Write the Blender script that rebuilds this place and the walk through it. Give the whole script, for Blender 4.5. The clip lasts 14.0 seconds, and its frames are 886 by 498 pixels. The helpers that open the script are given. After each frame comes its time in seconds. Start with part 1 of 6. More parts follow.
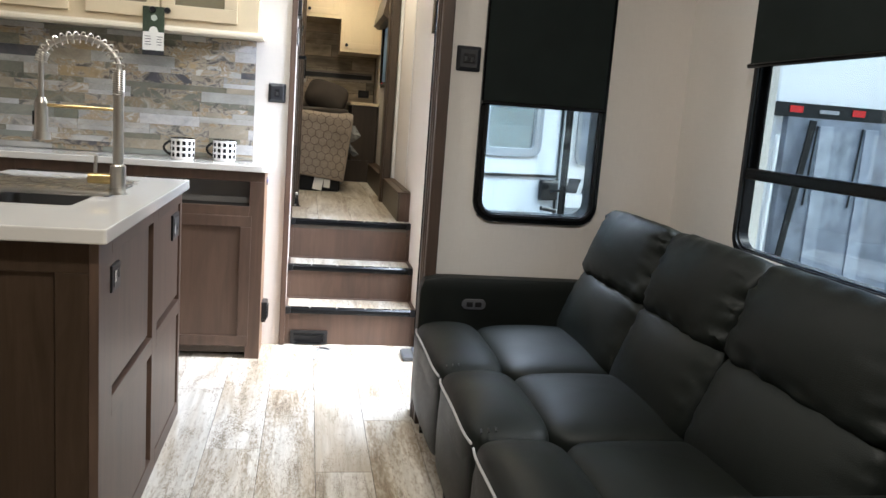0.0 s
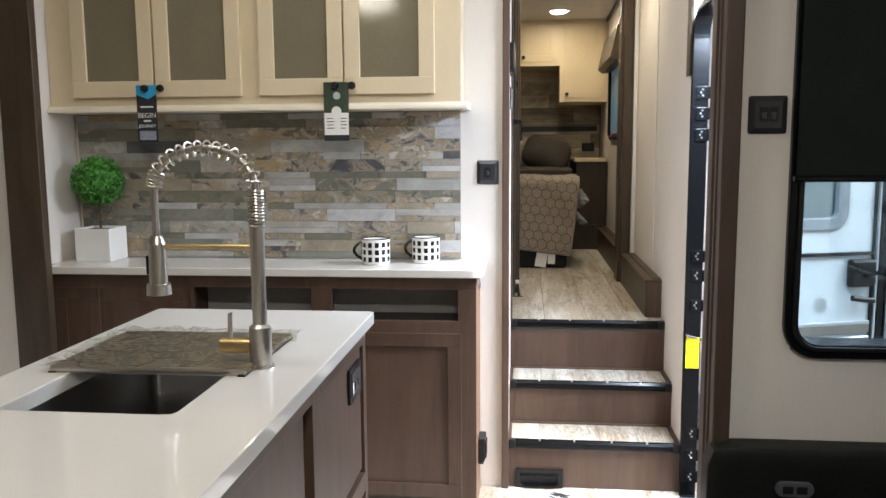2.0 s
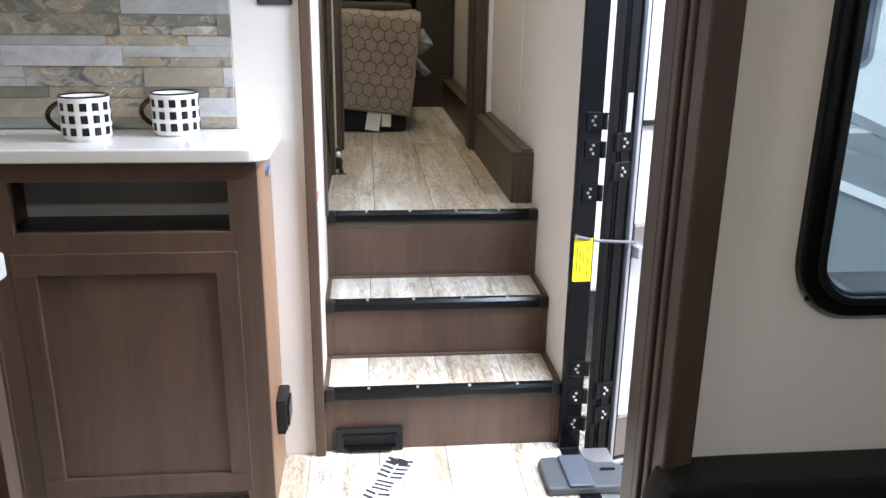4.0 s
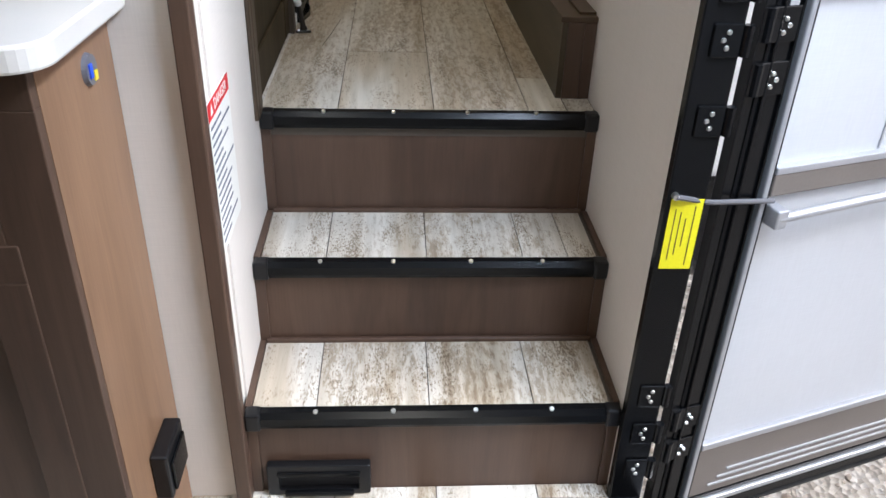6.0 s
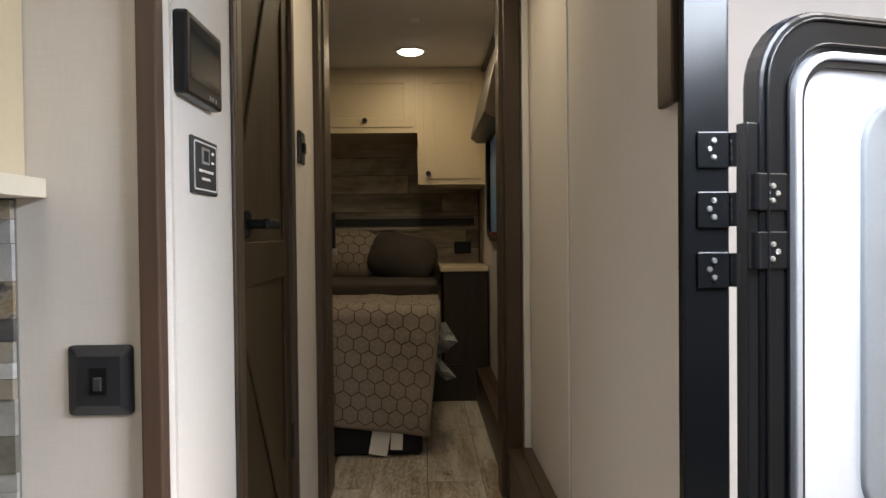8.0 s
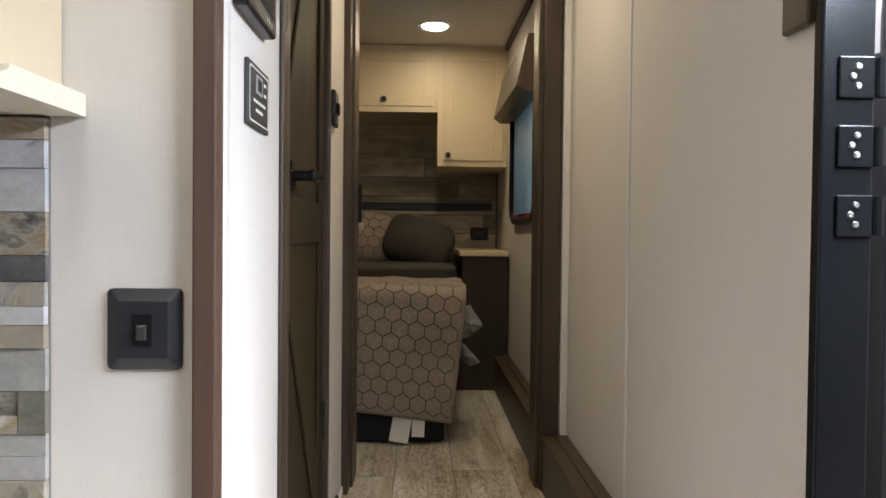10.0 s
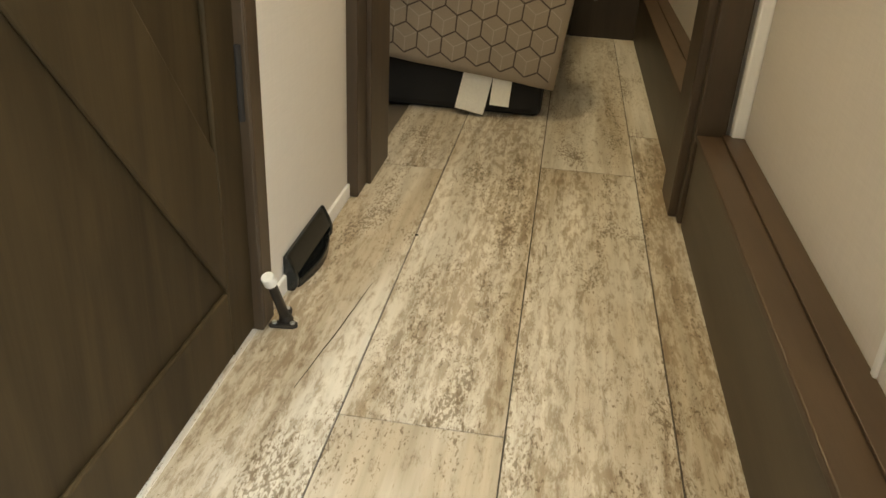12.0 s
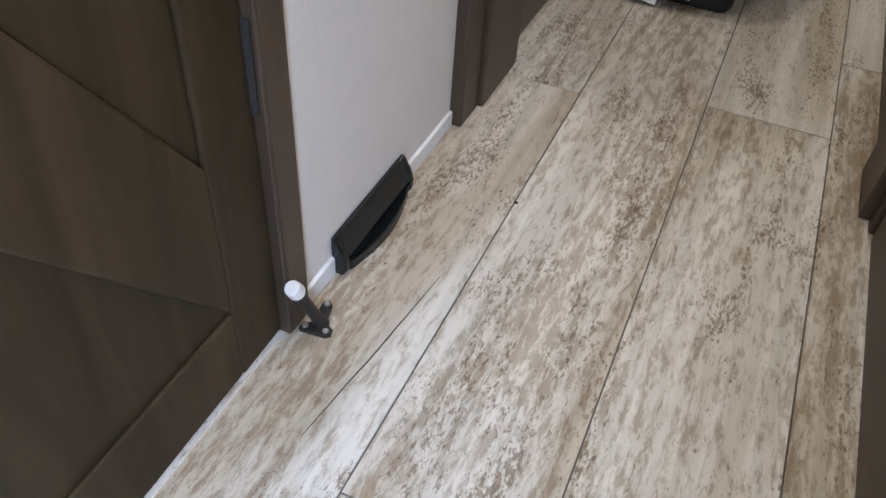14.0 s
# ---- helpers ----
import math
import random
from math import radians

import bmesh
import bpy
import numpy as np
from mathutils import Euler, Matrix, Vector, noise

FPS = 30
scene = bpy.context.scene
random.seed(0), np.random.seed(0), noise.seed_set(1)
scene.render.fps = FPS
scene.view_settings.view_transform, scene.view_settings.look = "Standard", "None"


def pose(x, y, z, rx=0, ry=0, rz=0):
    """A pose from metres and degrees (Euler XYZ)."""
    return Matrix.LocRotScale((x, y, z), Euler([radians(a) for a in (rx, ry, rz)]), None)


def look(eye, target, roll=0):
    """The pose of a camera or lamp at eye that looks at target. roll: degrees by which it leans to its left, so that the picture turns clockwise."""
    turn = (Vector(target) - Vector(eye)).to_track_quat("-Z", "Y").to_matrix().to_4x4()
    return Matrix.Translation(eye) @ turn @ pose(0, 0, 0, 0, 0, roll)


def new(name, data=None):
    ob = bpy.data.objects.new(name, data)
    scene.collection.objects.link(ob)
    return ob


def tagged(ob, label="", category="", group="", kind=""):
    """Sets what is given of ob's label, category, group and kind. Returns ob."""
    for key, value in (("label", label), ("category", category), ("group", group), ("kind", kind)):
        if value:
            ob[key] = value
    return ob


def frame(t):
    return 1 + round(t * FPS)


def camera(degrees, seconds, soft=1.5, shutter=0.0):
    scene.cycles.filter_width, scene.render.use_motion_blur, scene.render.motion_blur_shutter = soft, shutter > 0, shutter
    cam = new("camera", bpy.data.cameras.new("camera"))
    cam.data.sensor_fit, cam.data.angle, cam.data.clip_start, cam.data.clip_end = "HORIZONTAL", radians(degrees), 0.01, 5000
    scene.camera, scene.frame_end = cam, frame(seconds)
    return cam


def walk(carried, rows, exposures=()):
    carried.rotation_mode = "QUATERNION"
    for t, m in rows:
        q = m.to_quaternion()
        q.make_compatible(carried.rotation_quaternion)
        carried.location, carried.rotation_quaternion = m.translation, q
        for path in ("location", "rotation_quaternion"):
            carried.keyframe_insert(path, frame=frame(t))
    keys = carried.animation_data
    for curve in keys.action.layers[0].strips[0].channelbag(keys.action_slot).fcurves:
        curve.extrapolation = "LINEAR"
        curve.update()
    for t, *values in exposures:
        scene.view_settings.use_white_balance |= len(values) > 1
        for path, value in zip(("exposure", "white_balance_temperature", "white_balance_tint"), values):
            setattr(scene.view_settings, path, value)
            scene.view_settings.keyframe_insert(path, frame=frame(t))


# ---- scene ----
cam = camera(58.4, 14.0)
PATH = [
    (0, (2.353, 1.14, 1.234), (2.699, 3.082, 0.908), 4.3),
    (0.5, (2.418, 1.428, 1.252), (2.59, 3.406, 1.007), 3.5),
    (1, (2.411, 1.687, 1.273), (2.406, 3.673, 1.037), 3.0),
    (1.5, (2.362, 1.914, 1.353), (2.177, 3.892, 1.116), 1.8),
    (2, (2.341, 2.105, 1.38), (2.132, 4.079, 1.133), -0.4),
    (2.5, (2.402, 2.37, 1.376), (2.192, 4.344, 1.131), -1.3),
    (3, (2.405, 2.622, 1.353), (2.382, 4.605, 1.093), -0.7),
    (3.5, (2.373, 2.895, 1.355), (2.544, 4.859, 1.017), 0.2),
    (3.7, (2.383, 3.018, 1.324), (2.572, 4.959, 0.882), 0.5),
    (5.8, (2.539, 4.077, 1.12), (2.651, 5.775, 0.07), 1.4),
    (6, (2.540, 4.155, 1.183), (2.665, 5.876, 0.173), 2.1),
    (6.5, (2.572, 4.202, 1.26), (2.643, 6.044, 0.484), 2.3),
    (7, (2.615, 4.199, 1.354), (2.655, 6.142, 0.882), 1.3),
    (7.1, (2.623, 4.199, 1.364), (2.657, 6.157, 0.959), 0.8),
    (7.5, (2.618, 4.204, 1.432), (2.666, 6.189, 1.193), -0.0),
    (8, (2.616, 4.184, 1.482), (2.666, 6.183, 1.444), -0.6),
    (8.2, (2.615, 4.171, 1.502), (2.663, 6.17, 1.561), -0.7),
    (10.3, (2.495, 4.414, 1.394), (2.549, 6.411, 1.289), 0.9),
    (10.5, (2.499, 4.531, 1.384), (2.535, 6.517, 1.15), 0.8),
    (11, (2.52, 4.816, 1.319), (2.58, 6.762, 0.861), 0.6),
    (11.5, (2.614, 5.122, 1.275), (2.643, 6.989, 0.557), 2.3),
    (12, (2.635, 5.386, 1.213), (2.401, 7.147, 0.295), 3.1),
    (12.5, (2.61, 5.624, 1.243), (2.307, 7.143, -0.021), 3.3),
    (13, (2.61, 5.72, 1.307), (2.29, 7.162, -0.042), 4.6),
    (13.5, (2.628, 5.791, 1.305), (2.207, 7.201, -0.05), 6.1),
    (14, (2.64, 5.766, 1.305), (2.122, 7.125, -0.068), 4.5),
]
EXPOSURES = [
    (0.0, 1.5, 5550, 10), (0.5, 1.22, 5600, 10), (1.2, 1.25, 5650, 10), (2.5, 1.23, 5550, 10), (3.0, 1.31, 5450, 11), (3.7, 1.22, 5400, 11), (5.8, 0.40, 5450, 10), (6.5, 0.25, 5700, 10), (8.2, 0.10, 6100, 11), (10.3, 0.72, 5800, 11),
    (11.0, 0.78, 5900, 8), (11.5, 1.15, 6650, 4), (12.0, 1.5, 6900, 3), (12.5, 1.54, 6300, 8), (13.0, 1.56, 5350, 13), (13.5, 1.56, 4900, 13), (14.0, 1.54, 4850, 14),
]
walk(cam, [(t, look(eye, target, roll)) for t, eye, target, roll in PATH], EXPOSURES)

# ---- world and light ----
world = bpy.data.worlds.new("sky")
scene.world = world
world.use_nodes = True
wn = world.node_tree
sky = wn.nodes.new("ShaderNodeTexSky")
sky.sky_type, sky.sun_disc = "NISHITA", False
sky.sun_elevation, sky.sun_rotation = radians(46), radians(108)
sky.air_density, sky.dust_density, sky.ozone_density = 1.0, 8.0, 0.6
wn.links.new(sky.outputs[0], wn.nodes["Background"].inputs[0])
wn.nodes["Background"].inputs[1].default_value = 0.15
sun_data = bpy.data.lights.new("sun", "SUN")
sun_data.energy, sun_data.angle, sun_data.color = 1.0, radians(14), (1, 0.97, 0.93)
sun = new("sun", sun_data)
sun.matrix_world = look((9.0, 2.9, 6.7), (2.6, 4.9, 0.0))


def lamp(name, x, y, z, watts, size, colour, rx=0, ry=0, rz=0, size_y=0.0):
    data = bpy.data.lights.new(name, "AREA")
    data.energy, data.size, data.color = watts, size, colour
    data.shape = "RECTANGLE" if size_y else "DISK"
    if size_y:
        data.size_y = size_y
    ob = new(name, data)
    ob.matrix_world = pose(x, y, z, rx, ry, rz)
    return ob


WARM = (1.0, 0.77, 0.46)
# ceiling lamps of the bedroom and the living room, two added fills among them
lamp("bedroom_lamp", 2.565, 8.07, 2.35, 2.0, 0.12, WARM)
lamp("bedroom_lamp_near", 2.565, 7.03, 2.35, 1.8, 0.12, WARM)
# added fill without a fitting, brightens the hallway's right wall
lamp("kitchen_fill", 2.15, 4.45, 2.68, 3.2, 0.2, (1, 0.90, 0.74))
lamp("living_lamp_a", 1.5, 3.6, 2.68, 3.8, 0.25, (1, 0.90, 0.74))
# unseen fill, added to lift the window wall and the sofa side
lamp("living_fill", 2.6, 1.7, 2.68, 18.0, 0.25, (1, 0.87, 0.68))
lamp("hall_lamp", 2.61, 6.25, 2.36, 2.3, 0.14, (1.0, 0.81, 0.52))
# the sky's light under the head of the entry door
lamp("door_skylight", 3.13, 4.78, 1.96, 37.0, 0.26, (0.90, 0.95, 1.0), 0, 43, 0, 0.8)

# ---- materials ----


def nodes_of(m):
    m.use_nodes = True
    return m.node_tree, m.node_tree.nodes, m.node_tree.links, m.node_tree.nodes["Principled BSDF"]


def ramp(nt, fac, stops):
    r = nt.nodes.new("ShaderNodeValToRGB")
    while len(r.color_ramp.elements) < len(stops):
        r.color_ramp.elements.new(0.5)
    for e, (p, c) in zip(r.color_ramp.elements, stops):
        e.position, e.color = p, (*c, 1)
    nt.links.new(fac, r.inputs[0])
    return r.outputs[0]


def noise_tex(nt, coord, scale, detail=4.0, rough=0.55, stretch=(1, 1, 1), shift=None, distort=0.0):
    mp = nt.nodes.new("ShaderNodeMapping")
    mp.inputs["Scale"].default_value = stretch
    nt.links.new(coord, mp.inputs[0])
    if shift is not None:
        nt.links.new(shift, mp.inputs["Location"])
    n = nt.nodes.new("ShaderNodeTexNoise")
    n.inputs["Scale"].default_value, n.inputs["Detail"].default_value = scale, detail
    n.inputs["Roughness"].default_value, n.inputs["Distortion"].default_value = rough, distort
    nt.links.new(mp.outputs[0], n.inputs[0])
    return n.outputs[0]


def mixed(nt, a, b, fac, mode="MIX"):
    m = nt.nodes.new("ShaderNodeMix")
    m.data_type, m.blend_type = "RGBA", mode
    for key, v in ((6, a), (7, b), (0, fac)):
        if hasattr(v, "is_linked"):
            nt.links.new(v, m.inputs[key])
        elif key == 0:
            m.inputs[0].default_value = v
        else:
            m.inputs[key].default_value = (*v, 1)
    return m.outputs[2]


def bumped(nt, bs, height, strength, distance=0.002):
    b = nt.nodes.new("ShaderNodeBump")
    b.inputs["Strength"].default_value, b.inputs["Distance"].default_value = strength, distance
    nt.links.new(height, b.inputs["Height"])
    nt.links.new(b.outputs[0], bs.inputs["Normal"])


def piece_shift(nt, size=40.0):
    """A random offset for each object, so that alike pieces differ."""
    info = nt.nodes.new("ShaderNodeObjectInfo")
    c = nt.nodes.new("ShaderNodeCombineXYZ")
    for k, f in enumerate((size, size * 1.7, size * 0.6)):
        m = nt.nodes.new("ShaderNodeMath")
        m.operation = "MULTIPLY"
        m.inputs[1].default_value = f
        nt.links.new(info.outputs["Random"], m.inputs[0])
        nt.links.new(m.outputs[0], c.inputs[k])
    return c.outputs[0], info.outputs["Random"]


def plain(name, colour, rough=0.5, metal=0.0, grain=200.0, amount=0.12, bump=0.05, coat=0.0, spec=0.5):
    """Paint, plastic or metal with a fine grain and faint large blotches."""
    m = bpy.data.materials.new(name)
    nt, _, links, bs = nodes_of(m)
    co = nt.nodes.new("ShaderNodeTexCoord").outputs["Object"]
    fine, wide = noise_tex(nt, co, grain, 3), noise_tex(nt, co, 6, 3)
    lo, hi = tuple(c * (1 - amount) for c in colour), tuple(min(1, c * (1 + amount * 0.6)) for c in colour)
    a = ramp(nt, wide, ((0.3, lo), (0.7, hi)))
    links.new(mixed(nt, a, ramp(nt, fine, ((0.3, lo), (0.7, hi))), 0.4), bs.inputs["Base Color"])
    bs.inputs["Roughness"].default_value, bs.inputs["Metallic"].default_value = rough, metal
    bs.inputs["Coat Weight"].default_value = coat
    bs.inputs["Specular IOR Level"].default_value = spec
    if bump:
        bumped(nt, bs, fine, bump, 0.001)
    return m


def wood(name, dark, light, axis=2, rough=0.45, scale=1.0, bump=0.12):
    """Stained wood with its grain along the axis."""
    m = bpy.data.materials.new(name)
    nt, _, links, bs = nodes_of(m)
    co = nt.nodes.new("ShaderNodeTexCoord").outputs["Object"]
    shift, _ = piece_shift(nt, 20)
    st = [1, 1, 1]
    st[axis] = 0.11
    streak = noise_tex(nt, co, 16 * scale, 6, 0.55, st, shift, 1.4)
    broad = noise_tex(nt, co, 4.5 * scale, 4, 0.5, [min(1, v * 2.6) for v in st], shift, 1.6)
    pores = noise_tex(nt, co, 260 * scale, 2, 0.5, [s if s == 1 else 0.04 for s in st], shift)
    mid = tuple((a + b) / 2 for a, b in zip(dark, light))
    c = mixed(nt, ramp(nt, streak, ((0.3, dark), (0.7, light))), ramp(nt, broad, ((0.3, dark), (0.52, mid), (0.75, light))), 0.45)
    c = mixed(nt, c, ramp(nt, pores, ((0.35, (0.55, 0.52, 0.5)), (0.5, (1, 1, 1)))), 0.16, "MULTIPLY")
    links.new(c, bs.inputs["Base Color"])
    bs.inputs["Roughness"].default_value = rough
    bumped(nt, bs, pores, bump, 0.0008)
    return m


def floor_vinyl(name, axis=1):
    """Whitewashed, weathered plank vinyl; every plank with its own stretch of print."""
    m = bpy.data.materials.new(name)
    nt, _, links, bs = nodes_of(m)
    co = nt.nodes.new("ShaderNodeTexCoord").outputs["Object"]
    shift, rnd = piece_shift(nt, 60)

    def along(v):
        return [v if k == axis else 1 for k in range(3)]

    def total(a, b, gain):
        n = nt.nodes.new("ShaderNodeMath")
        n.operation = "MULTIPLY_ADD"
        links.new(a, n.inputs[0])
        n.inputs[1].default_value = gain
        links.new(b, n.inputs[2])
        return n.outputs[0]

    def halved(value):
        n = nt.nodes.new("ShaderNodeMath")
        n.operation = "MULTIPLY"
        n.inputs[1].default_value = 0.5
        links.new(value, n.inputs[0])
        return n.outputs[0]

    grain = noise_tex(nt, co, 46, 6, 0.6, along(0.045), shift, 0.2)
    streak = noise_tex(nt, co, 13, 6, 0.62, along(0.10), shift, 0.5)
    band = noise_tex(nt, co, 15, 4, 0.6, along(0.22), piece_shift(nt, 33)[0], 0.6)
    flake = noise_tex(nt, co, 95, 10, 0.76, along(0.24), shift, 0.25)
    chip = noise_tex(nt, co, 270, 4, 0.65, along(0.38), shift, 0.3)
    pale = ramp(nt, grain, ((0.3, (0.50, 0.468, 0.405)), (0.62, (0.69, 0.655, 0.59))))
    greige = ramp(nt, grain, ((0.3, (0.265, 0.21, 0.148)), (0.65, (0.45, 0.39, 0.305))))
    bias = nt.nodes.new("ShaderNodeMapRange")
    bias.inputs["To Min"].default_value, bias.inputs["To Max"].default_value = -0.055, 0.09
    links.new(rnd, bias.inputs["Value"])
    worn = halved(total(streak, total(flake, bias.outputs[0], 1.15), 0.55))
    cover = ramp(nt, worn, ((0.366, (0.0, 0.0, 0.0)), (0.395, (0.45, 0.45, 0.45)), (0.416, (0.76, 0.76, 0.76)), (0.444, (1, 1, 1))))
    colour = mixed(nt, greige, pale, cover)
    scars = ramp(nt, halved(total(band, chip, 0.85)), ((0.372, (0.40, 0.345, 0.28)), (0.397, (0.66, 0.61, 0.55)), (0.414, (1, 1, 1))))
    colour = mixed(nt, colour, scars, 0.92, "MULTIPLY")
    stains = noise_tex(nt, co, 9, 4, 0.55, along(0.14), shift, 0.4)
    colour = mixed(nt, colour, ramp(nt, stains, ((0.38, (0.66, 0.585, 0.48)), (0.54, (1, 1, 1)))), 0.8, "MULTIPLY")
    links.new(colour, bs.inputs["Base Color"])
    bs.inputs["Roughness"].default_value = 0.40
    bs.inputs["Specular IOR Level"].default_value = 0.4
    bumped(nt, bs, chip, 0.10, 0.0006)
    return m


def wall_paper(name, colour, rough=0.75):
    """Vinyl-faced panel with a faint linen weave."""
    m = bpy.data.materials.new(name)
    nt, _, links, bs = nodes_of(m)
    co = nt.nodes.new("ShaderNodeTexCoord").outputs["Object"]
    up = noise_tex(nt, co, 420, 3, 0.6, (1, 1, 0.05))
    across = noise_tex(nt, co, 420, 3, 0.6, (0.05, 0.05, 1))
    wide = noise_tex(nt, co, 3.0, 3)
    lo, hi = tuple(c * 0.945 for c in colour), tuple(min(1, c * 1.03) for c in colour)
    weave = mixed(nt, up, across, 0.5)
    c = mixed(nt, ramp(nt, weave, ((0.38, lo), (0.62, hi))), ramp(nt, wide, ((0.3, lo), (0.7, hi))), 0.35)
    links.new(c, bs.inputs["Base Color"])
    bs.inputs["Roughness"].default_value = rough
    bs.inputs["Specular IOR Level"].default_value = 0.3
    bumped(nt, bs, weave, 0.07, 0.0005)
    return m


def glass(name, colour=(1, 1, 1), rough=0.0, alpha_mix=0.0):
    m = bpy.data.materials.new(name)
    nt, nodes, links, bs = nodes_of(m)
    bs.inputs["Base Color"].default_value = (*colour, 1)
    bs.inputs["Transmission Weight"].default_value = 1.0
    bs.inputs["Roughness"].default_value, bs.inputs["IOR"].default_value = rough, 1.45
    return m


def thin_glass(name, tint=(1, 1, 1), gloss=0.08):
    """A flat pane: mostly clear, with a weak mirror."""
    m = bpy.data.materials.new(name)
    m.use_nodes = True
    nt = m.node_tree
    nt.nodes.remove(nt.nodes["Principled BSDF"])
    t, g, x = nt.nodes.new("ShaderNodeBsdfTransparent"), nt.nodes.new("ShaderNodeBsdfGlossy"), nt.nodes.new("ShaderNodeMixShader")
    t.inputs[0].default_value = (*tint, 1)
    g.inputs["Roughness"].default_value = 0.02
    x.inputs[0].default_value = gloss
    nt.links.new(t.outputs[0], x.inputs[1])
    nt.links.new(g.outputs[0], x.inputs[2])
    nt.links.new(x.outputs[0], nt.nodes["Material Output"].inputs[0])
    return m


def leather(name, colour):
    m = bpy.data.materials.new(name)
    nt, _, links, bs = nodes_of(m)
    co = nt.nodes.new("ShaderNodeTexCoord").outputs["Object"]
    v = nt.nodes.new("ShaderNodeTexVoronoi")
    v.inputs["Scale"].default_value = 420
    links.new(co, v.inputs[0])
    wide = noise_tex(nt, co, 5, 4)
    links.new(ramp(nt, wide, ((0.3, tuple(c * 0.8 for c in colour)), (0.7, tuple(c * 1.2 for c in colour)))), bs.inputs["Base Color"])
    links.new(ramp(nt, wide, ((0.3, (0.43,) * 3), (0.7, (0.56,) * 3))), bs.inputs["Roughness"])
    bs.inputs["Specular IOR Level"].default_value = 0.19
    mixh = mixed(nt, v.outputs["Distance"], wide, 0.75)
    bumped(nt, bs, mixh, 0.25, 0.006)
    return m


def glow(name, colour, strength):
    m = bpy.data.materials.new(name)
    nt, _, _, bs = nodes_of(m)
    bs.inputs["Base Color"].default_value = (*colour, 1)
    bs.inputs["Emission Color"].default_value = (*colour, 1)
    bs.inputs["Emission Strength"].default_value = strength
    return m


WALL = wall_paper("wall_panel", (0.68, 0.635, 0.585))
CEIL = wall_paper("ceiling_panel", (0.78, 0.75, 0.70))
FLOOR = floor_vinyl("plank_vinyl")
SEAM = plain("floor_seam", (0.10, 0.085, 0.07), 0.8)
BROWN = wood("brown_wood", (0.052, 0.0305, 0.0205), (0.110, 0.067, 0.0445))
BROWN_Y = wood("brown_wood_along", (0.052, 0.0305, 0.0205), (0.110, 0.067, 0.0445), 1)
LEDGE_WOOD = wood("ledge_wood", (0.036, 0.026, 0.014), (0.082, 0.062, 0.036), 1)
RISER = wood("riser_wood", (0.055, 0.031, 0.0205), (0.114, 0.068, 0.0445), 2)
TRIM = wood("trim_wood", (0.036, 0.0225, 0.0155), (0.080, 0.050, 0.034))
DARK = wood("dark_wood", (0.033, 0.022, 0.0125), (0.084, 0.057, 0.034))
CREAM = plain("cream_paint", (0.66, 0.555, 0.375), 0.42, 0, 90, 0.05)
WHITE = plain("white_paint", (0.78, 0.77, 0.75), 0.5, 0, 90, 0.04)
QUARTZ = plain("white_solid_top", (0.63, 0.61, 0.575), 0.06, 0, 300, 0.03, 0.0)
BLACK = plain("black_plastic", (0.008, 0.008, 0.009), 0.34, 0, 300, 0.2, spec=0.35)
BLACK_METAL = plain("black_aluminium", (0.004, 0.0043, 0.005), 0.24, 0.0, 200, 0.2, 0.03, spec=0.21)
STEEL = plain("brushed_nickel", (0.55, 0.52, 0.47), 0.30, 1.0, 300, 0.15)
SINK = plain("stainless_steel", (0.42, 0.41, 0.40), 0.33, 1.0, 400, 0.15)
LEATHER = leather("black_leather", (0.0078, 0.0096, 0.0082))
PANE = thin_glass("window_glass", (0.70, 0.785, 0.81), 0.07)
SHADE = plain("black_shade_cloth", (0.0108, 0.0150, 0.0138), 0.88, 0, 500, 0.3, 0.2, spec=0.2)

# ---- mesh tools ----
ORIGIN = {}


def thing(name, at, label, category, group="", kind="", local=False, turn=0.0):
    """An Empty at the thing's base. Parts are drawn in world metres, or in the thing's own if local."""
    ob = new(name)
    ob.empty_display_size = 0.1
    ob.matrix_world = pose(*at, 0, 0, turn)
    ORIGIN[ob.name] = Vector((0, 0, 0)) if local else Vector(at)
    return tagged(ob, label, category, group, kind)


def part(name, bm, material, parent=None, label="", smooth=False, bevel=0.0, segments=2):
    """Links a bmesh as one mesh object, under a thing or under a part."""
    bmesh.ops.recalc_face_normals(bm, faces=bm.faces[:])
    me = bpy.data.meshes.new(name)
    if parent is not None:
        bmesh.ops.translate(bm, vec=-ORIGIN[parent.name], verts=bm.verts[:])
    bm.to_mesh(me)
    bm.free()
    me.materials.append(material)
    ob = new(name, me)
    if parent is not None:
        ob.parent = parent
        ORIGIN[ob.name] = ORIGIN[parent.name]
    if smooth:
        for p in me.polygons:
            p.use_smooth = True
        e = ob.modifiers.new("edges", "EDGE_SPLIT")
        e.split_angle = radians(40)
    if bevel:
        b = ob.modifiers.new("bevel", "BEVEL")
        b.width, b.segments, b.limit_method, b.angle_limit = bevel, segments, "ANGLE", radians(50)
    if label:
        ob["label"] = label
    return ob


def box(bm, x0, x1, y0, y1, z0, z1):
    m = Matrix.LocRotScale(((x0 + x1) / 2, (y0 + y1) / 2, (z0 + z1) / 2), None, (abs(x1 - x0), abs(y1 - y0), abs(z1 - z0)))
    bmesh.ops.create_cube(bm, size=1.0, matrix=m)
    return bm


def boxes(*rows):
    bm = bmesh.new()
    for r in rows:
        box(bm, *r)
    return bm


def rod(bm, a, b, r, r2=None, seg=16):
    a, b = Vector(a), Vector(b)
    d = b - a
    m = Matrix.Translation((a + b) / 2) @ d.to_track_quat("Z", "Y").to_matrix().to_4x4()
    bmesh.ops.create_cone(bm, cap_ends=True, segments=seg, radius1=r, radius2=r if r2 is None else r2, depth=d.length, matrix=m)
    return bm


